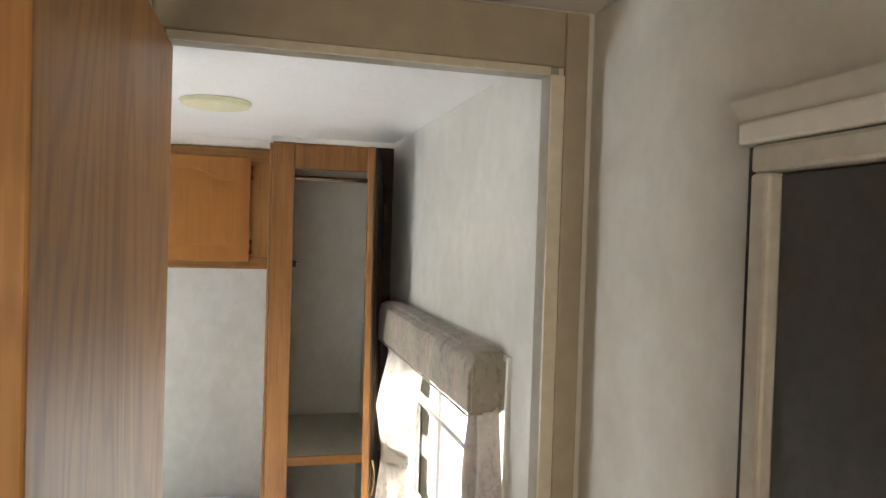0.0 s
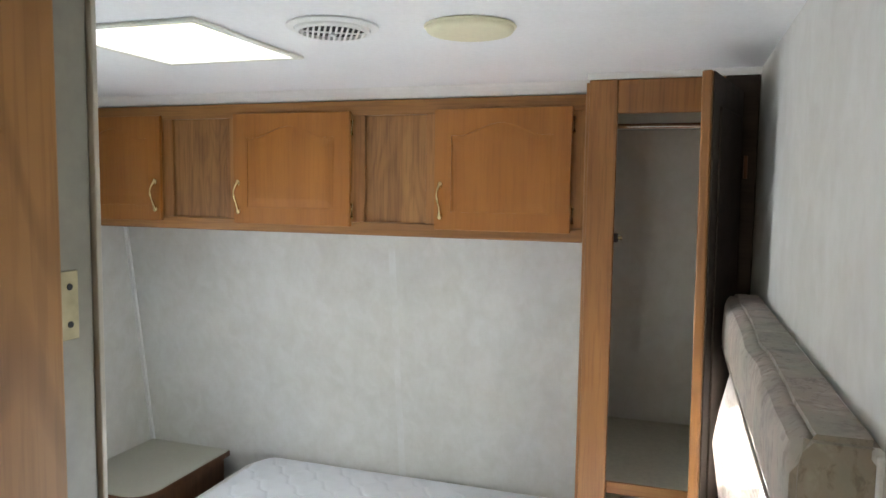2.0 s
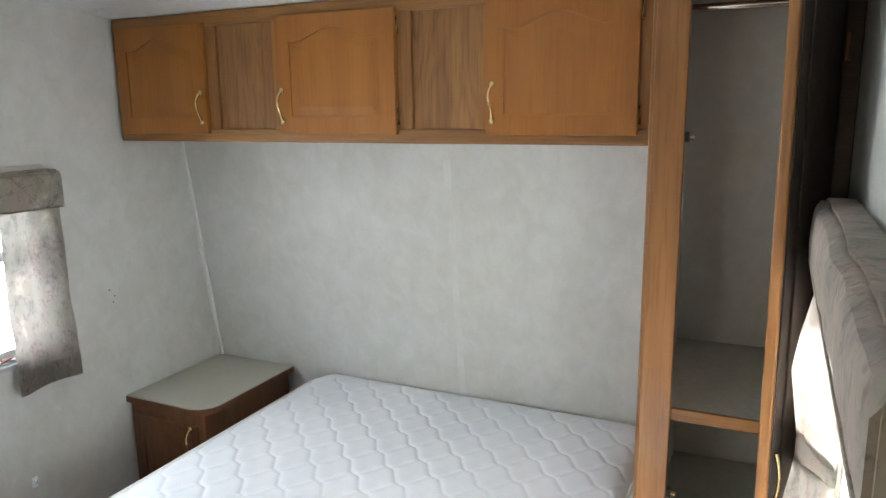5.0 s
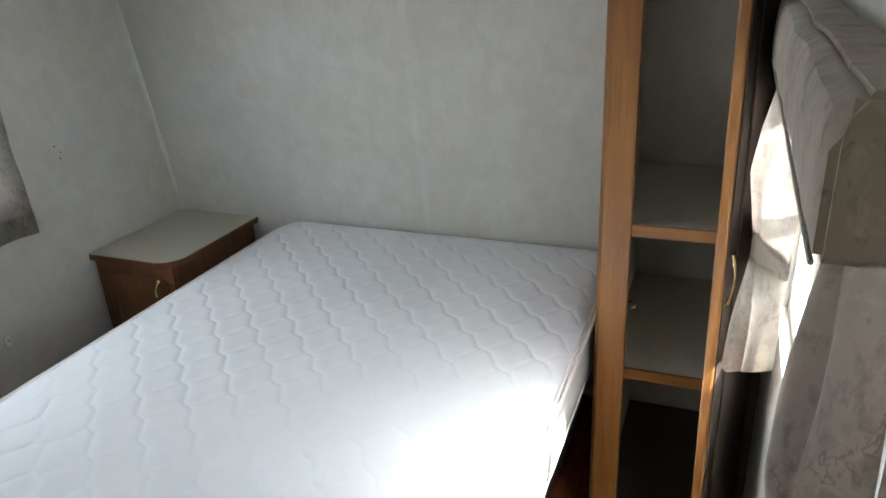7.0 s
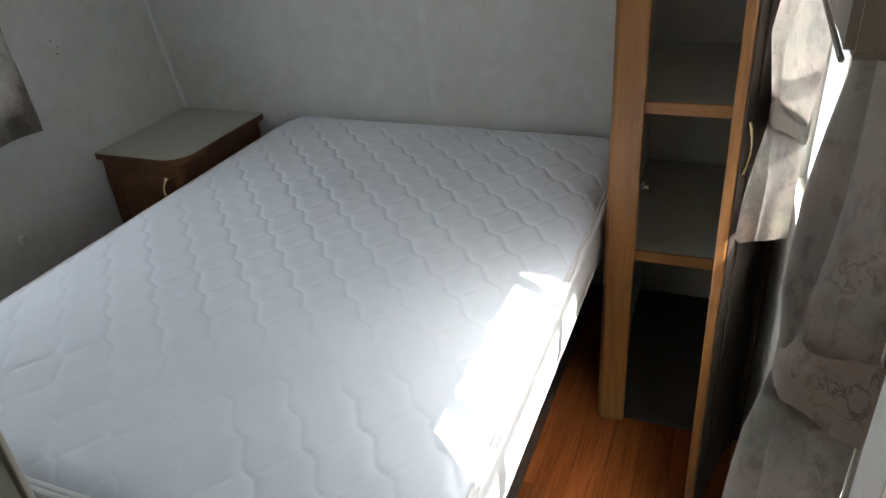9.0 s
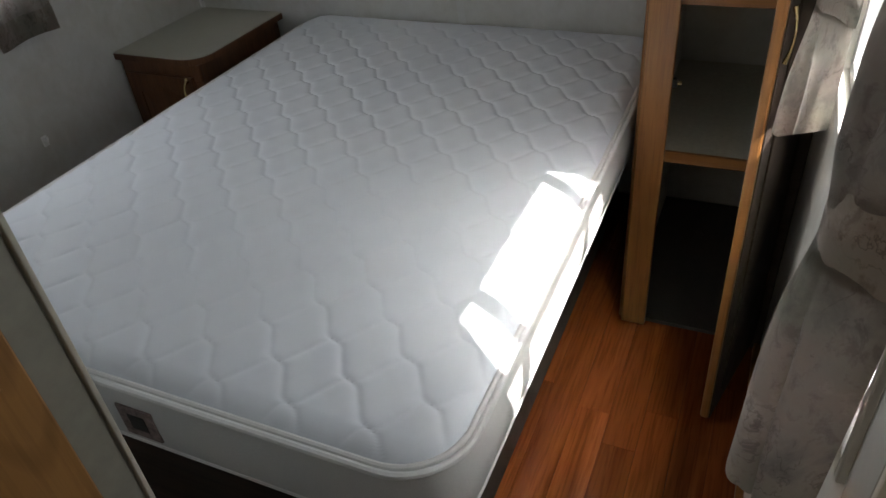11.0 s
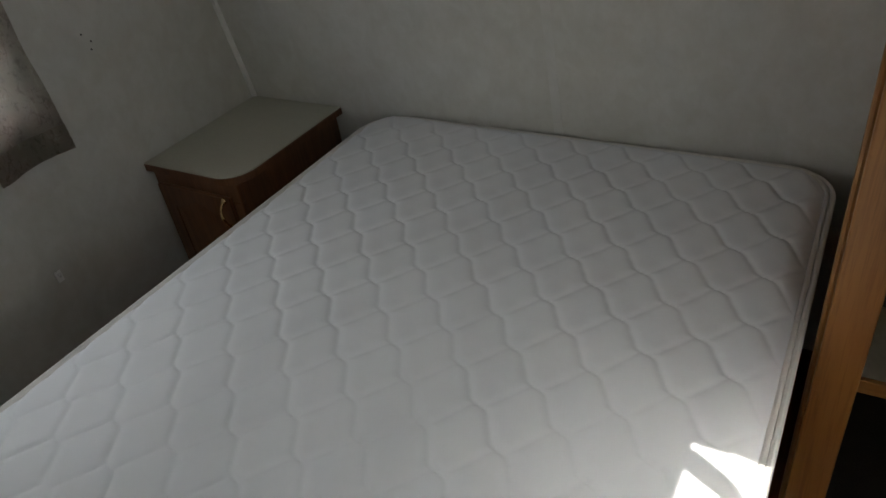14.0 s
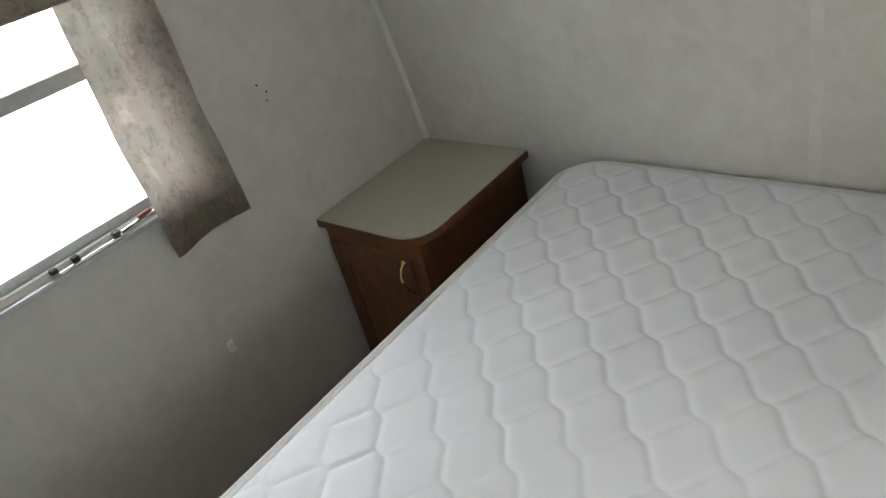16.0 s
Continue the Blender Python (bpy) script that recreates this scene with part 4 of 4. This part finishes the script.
def closed_tube(pts, r, seg=8):
    bm = bmesh.new()
    pts = [Vector(p) for p in pts]
    pts = [p for i, p in enumerate(pts) if (p - pts[i - 1]).length > 1e-4]
    n = len(pts)
    rings = []
    for i, p in enumerate(pts):
        d = (pts[(i + 1) % n] - pts[i - 1]).normalized()
        side = d.cross(Vector((0, 0, 1)))
        rings.append([bm.verts.new(p + side * (r * math.cos(k * math.tau / seg)) + Vector((0, 0, r * math.sin(k * math.tau / seg)))) for k in range(seg)])
    for i in range(n):
        a, b = rings[i], rings[(i + 1) % n]
        for k in range(seg):
            bm.faces.new((a[k], b[k], b[(k + 1) % seg], a[(k + 1) % seg]))
    bmesh.ops.recalc_face_normals(bm, faces=bm.faces[:])
    return bm


part("piping", closed_tube(ring(0.002, BZ1 - 0.024), 0.0062), M_PIPE, mat_bed, "white edge piping", True)
part("piping", closed_tube(ring(0.013, BZ1 - 0.022), 0.0052), M_PIPE, mat_bed, "white inner edge piping", True)
part("piping", closed_tube(ring(0.006, BZ0 + 0.010), 0.006), M_PIPE, mat_bed, "white lower piping", True)
lab = part("label", boxes((1.192, 1.270, BY0 - 0.0045, BY0 - 0.001, 0.518, 0.590)), M_LABEL, mat_bed, "dark printed cloth label")
part("label_print", boxes((1.214, 1.250, BY0 - 0.0062, BY0 - 0.005, 0.538, 0.574)), M_BLACK, lab, "unreadable dark print")

# ---- things on the ceiling ----
rv = thing("roof_vent", ((VENT[0] + VENT[1]) / 2, (VENT[2] + VENT[3]) / 2, CEIL), "square roof vent with a bright milky lid", "roof vent")
g = 0.015
part("garnish_ring", boxes((VENT[0] - g, VENT[0] + 0.003, VENT[2] - g, VENT[3] + g, CEIL - 0.007, CEIL - 0.001), (VENT[1] - 0.003, VENT[1] + g, VENT[2] - g, VENT[3] + g, CEIL - 0.007, CEIL - 0.001),
                           (VENT[0] + 0.003, VENT[1] - 0.003, VENT[2] - g, VENT[2] + 0.003, CEIL - 0.007, CEIL - 0.001), (VENT[0] + 0.003, VENT[1] - 0.003, VENT[3] - 0.003, VENT[3] + g, CEIL - 0.007, CEIL - 0.001), bevel=0.002), M_IVORY, rv, "ivory plastic garnish ring")
part("shaft", boxes((VENT[0] - 0.012, VENT[0] - 0.001, VENT[2], VENT[3], 2.021, 2.075), (VENT[1] + 0.001, VENT[1] + 0.012, VENT[2], VENT[3], 2.021, 2.075), (VENT[0] - 0.012, VENT[1] + 0.012, VENT[2] - 0.012, VENT[2] - 0.0005, 2.021, 2.0755), (VENT[0] - 0.012, VENT[1] + 0.012, VENT[3] + 0.0005, VENT[3] + 0.012, 2.021, 2.0755)), M_YELLOW, rv, "yellowed plastic shaft")
bm = boxes((VENT[0] - 0.05, VENT[1] + 0.05, VENT[2] - 0.05, VENT[3] + 0.05, 2.0758, 2.079))
part("lid", bm, M_ACRYL, rv, "milky translucent lid")
part("crank_bar", boxes((1.18, VENT[1], 2.05, 2.062, 2.040, 2.050), (1.18, 1.192, 2.03, 2.062, 2.040, 2.050), bevel=0.002), M_YELLOW, rv, "yellowed crank bar")


def speaker(x, y):
    s = thing("ceiling_speaker", (x, y, CEIL), "round yellowed plastic ceiling speaker grille", "speaker", "ceiling speakers")
    part("rim", lathe(bmesh.new(), [(0.080, 0.0), (0.0815, -0.002), (0.080, -0.004), (0.0775, -0.004)], (x, y, CEIL - 0.0005)), M_YELLOW, s, "", True)
    part("grille", lathe(bmesh.new(), [(0.0775, -0.003), (0.0772, -0.008), (0.074, -0.0115), (0.066, -0.0135), (0.045, -0.0142), (0.002, -0.0145)], (x, y, CEIL - 0.0005)), M_YELLOW, s, "", True)


speaker(1.694, 2.195)
speaker(0.462, 2.205)

AX, AY = 1.457, 2.135
va = thing("ceiling_air_vent", (AX, AY, CEIL), "round white slatted ceiling air vent", "air vent")
VC = (AX, AY, CEIL - 0.0005)
part("flange", lathe(bmesh.new(), [(0.082, 0.0), (0.082, -0.003), (0.078, -0.0055), (0.068, -0.006), (0.067, -0.0035)], VC, 48, False), M_WHITE, va, "raised outer flange", True)
part("collar", lathe(bmesh.new(), [(0.0668, -0.002), (0.0665, -0.010), (0.064, -0.0125), (0.060, -0.0130), (0.0590, -0.0125), (0.0590, -0.006)], VC, 48, False), M_WHITE, va, "", True)
# flat black disc paints the darkness seen between the slats; no duct behind
part("backing", lathe(bmesh.new(), [(0.0588, -0.0040), (0.0588, -0.0065), (0.002, -0.0065)], VC, 32), M_BLACK, va, "black disc standing for the dark behind the slats")
spin = Matrix.Translation((AX, AY, 0)) @ Matrix.Rotation(radians(30), 4, "Z") @ Matrix.Translation((-AX, -AY, 0))
for k in range(12):
    dx = -0.0535 + 0.107 * k / 11
    half = math.sqrt(max(0.0, 0.0586 ** 2 - (abs(dx) + 0.002) ** 2))
    bm = boxes((AX + dx - 0.0019, AX + dx + 0.0019, AY - half, AY + half, CEIL - 0.0145, CEIL - 0.0125))
    bmesh.ops.transform(bm, matrix=spin, verts=bm.verts)
    part("slat", bm, M_WHITE, va)
bm = boxes((AX - 0.0580, AX + 0.0580, AY - 0.003, AY + 0.003, CEIL - 0.0124, CEIL - 0.0105))
bmesh.ops.transform(bm, matrix=spin, verts=bm.verts)
part("cross_bar", bm, M_WHITE, va)
part("hub", lathe(bmesh.new(), [(0.007, 0.0), (0.008, -0.002), (0.006, -0.003), (0.001, -0.0035)], (AX, AY, CEIL - 0.0145), 16), M_WHITE, va, "", True)

cl = thing("ceiling_light", (1.04, 1.76, CEIL), "small unlit ceiling light with white base and ribbed lens", "ceiling light")
part("base", boxes((0.95, 1.17, 1.70, 1.815, CEIL - 0.018, CEIL - 0.001), bevel=0.006), M_WHITE, cl, "white base plate")
part("lens", boxes((0.965, 1.155, 1.712, 1.803, CEIL - 0.046, CEIL - 0.0185), bevel=0.012), M_WHITE, cl, "ribbed white lens")

# ---- small things on the walls ----
hook = thing("wall_hook", (0.0, 2.48, 0.48), "small white plastic hook on the papered wall", "hook")
part("plate", boxes((0.0005, 0.005, 2.470, 2.490, 0.465, 0.500), bevel=0.0015), M_WHITE, hook)
part("prong", tube(bmesh.new(), [(0.004, 2.48, 0.49), (0.014, 2.48, 0.484), (0.019, 2.48, 0.490), (0.020, 2.48, 0.499)], [0.004, 0.0035, 0.0035, 0.003], 8), M_WHITE, hook, "", True)
for dy, dz in ((0, 0.0), (0.008, 0.02), (-0.012, 0.045)):
    s = solo("screw_hole", tube(bmesh.new(), [(0.0003, 2.845 + dy, 0.99 + dz), (0.0012, 2.845 + dy, 0.99 + dz)], 0.0028, 8), M_BLACK, "small dark screw hole in the papered wall", "screw hole")
    tagged(s, group="screw holes in the wall")

# ---- floor planks ----
PW = 0.083
random.seed(5)
plank_mesh = {}
for i in range(27):
    x = -0.02 + PW * i
    y = -1.6 - random.uniform(0, 0.9)
    while y < 3.5:
        length = random.choice((0.9, 1.1, 1.3))
        a, b = max(y, -1.595), min(y + length, 3.44)
        size = round(b - a, 3)
        y += length
        if size < 0.02 or x > 2.2:
            continue
        if size not in plank_mesh:
            plank_mesh[size] = mesh_of("plank", boxes((0.0002, PW - 0.0002, 0.0002, size - 0.0002, -0.0118, 0.0), bevel=0.0009), M_FLOOR)
        ob = new("plank", plank_mesh[size])
        ob.parent = floor
        ob.location = (x, a, random.uniform(-0.0004, 0.0))
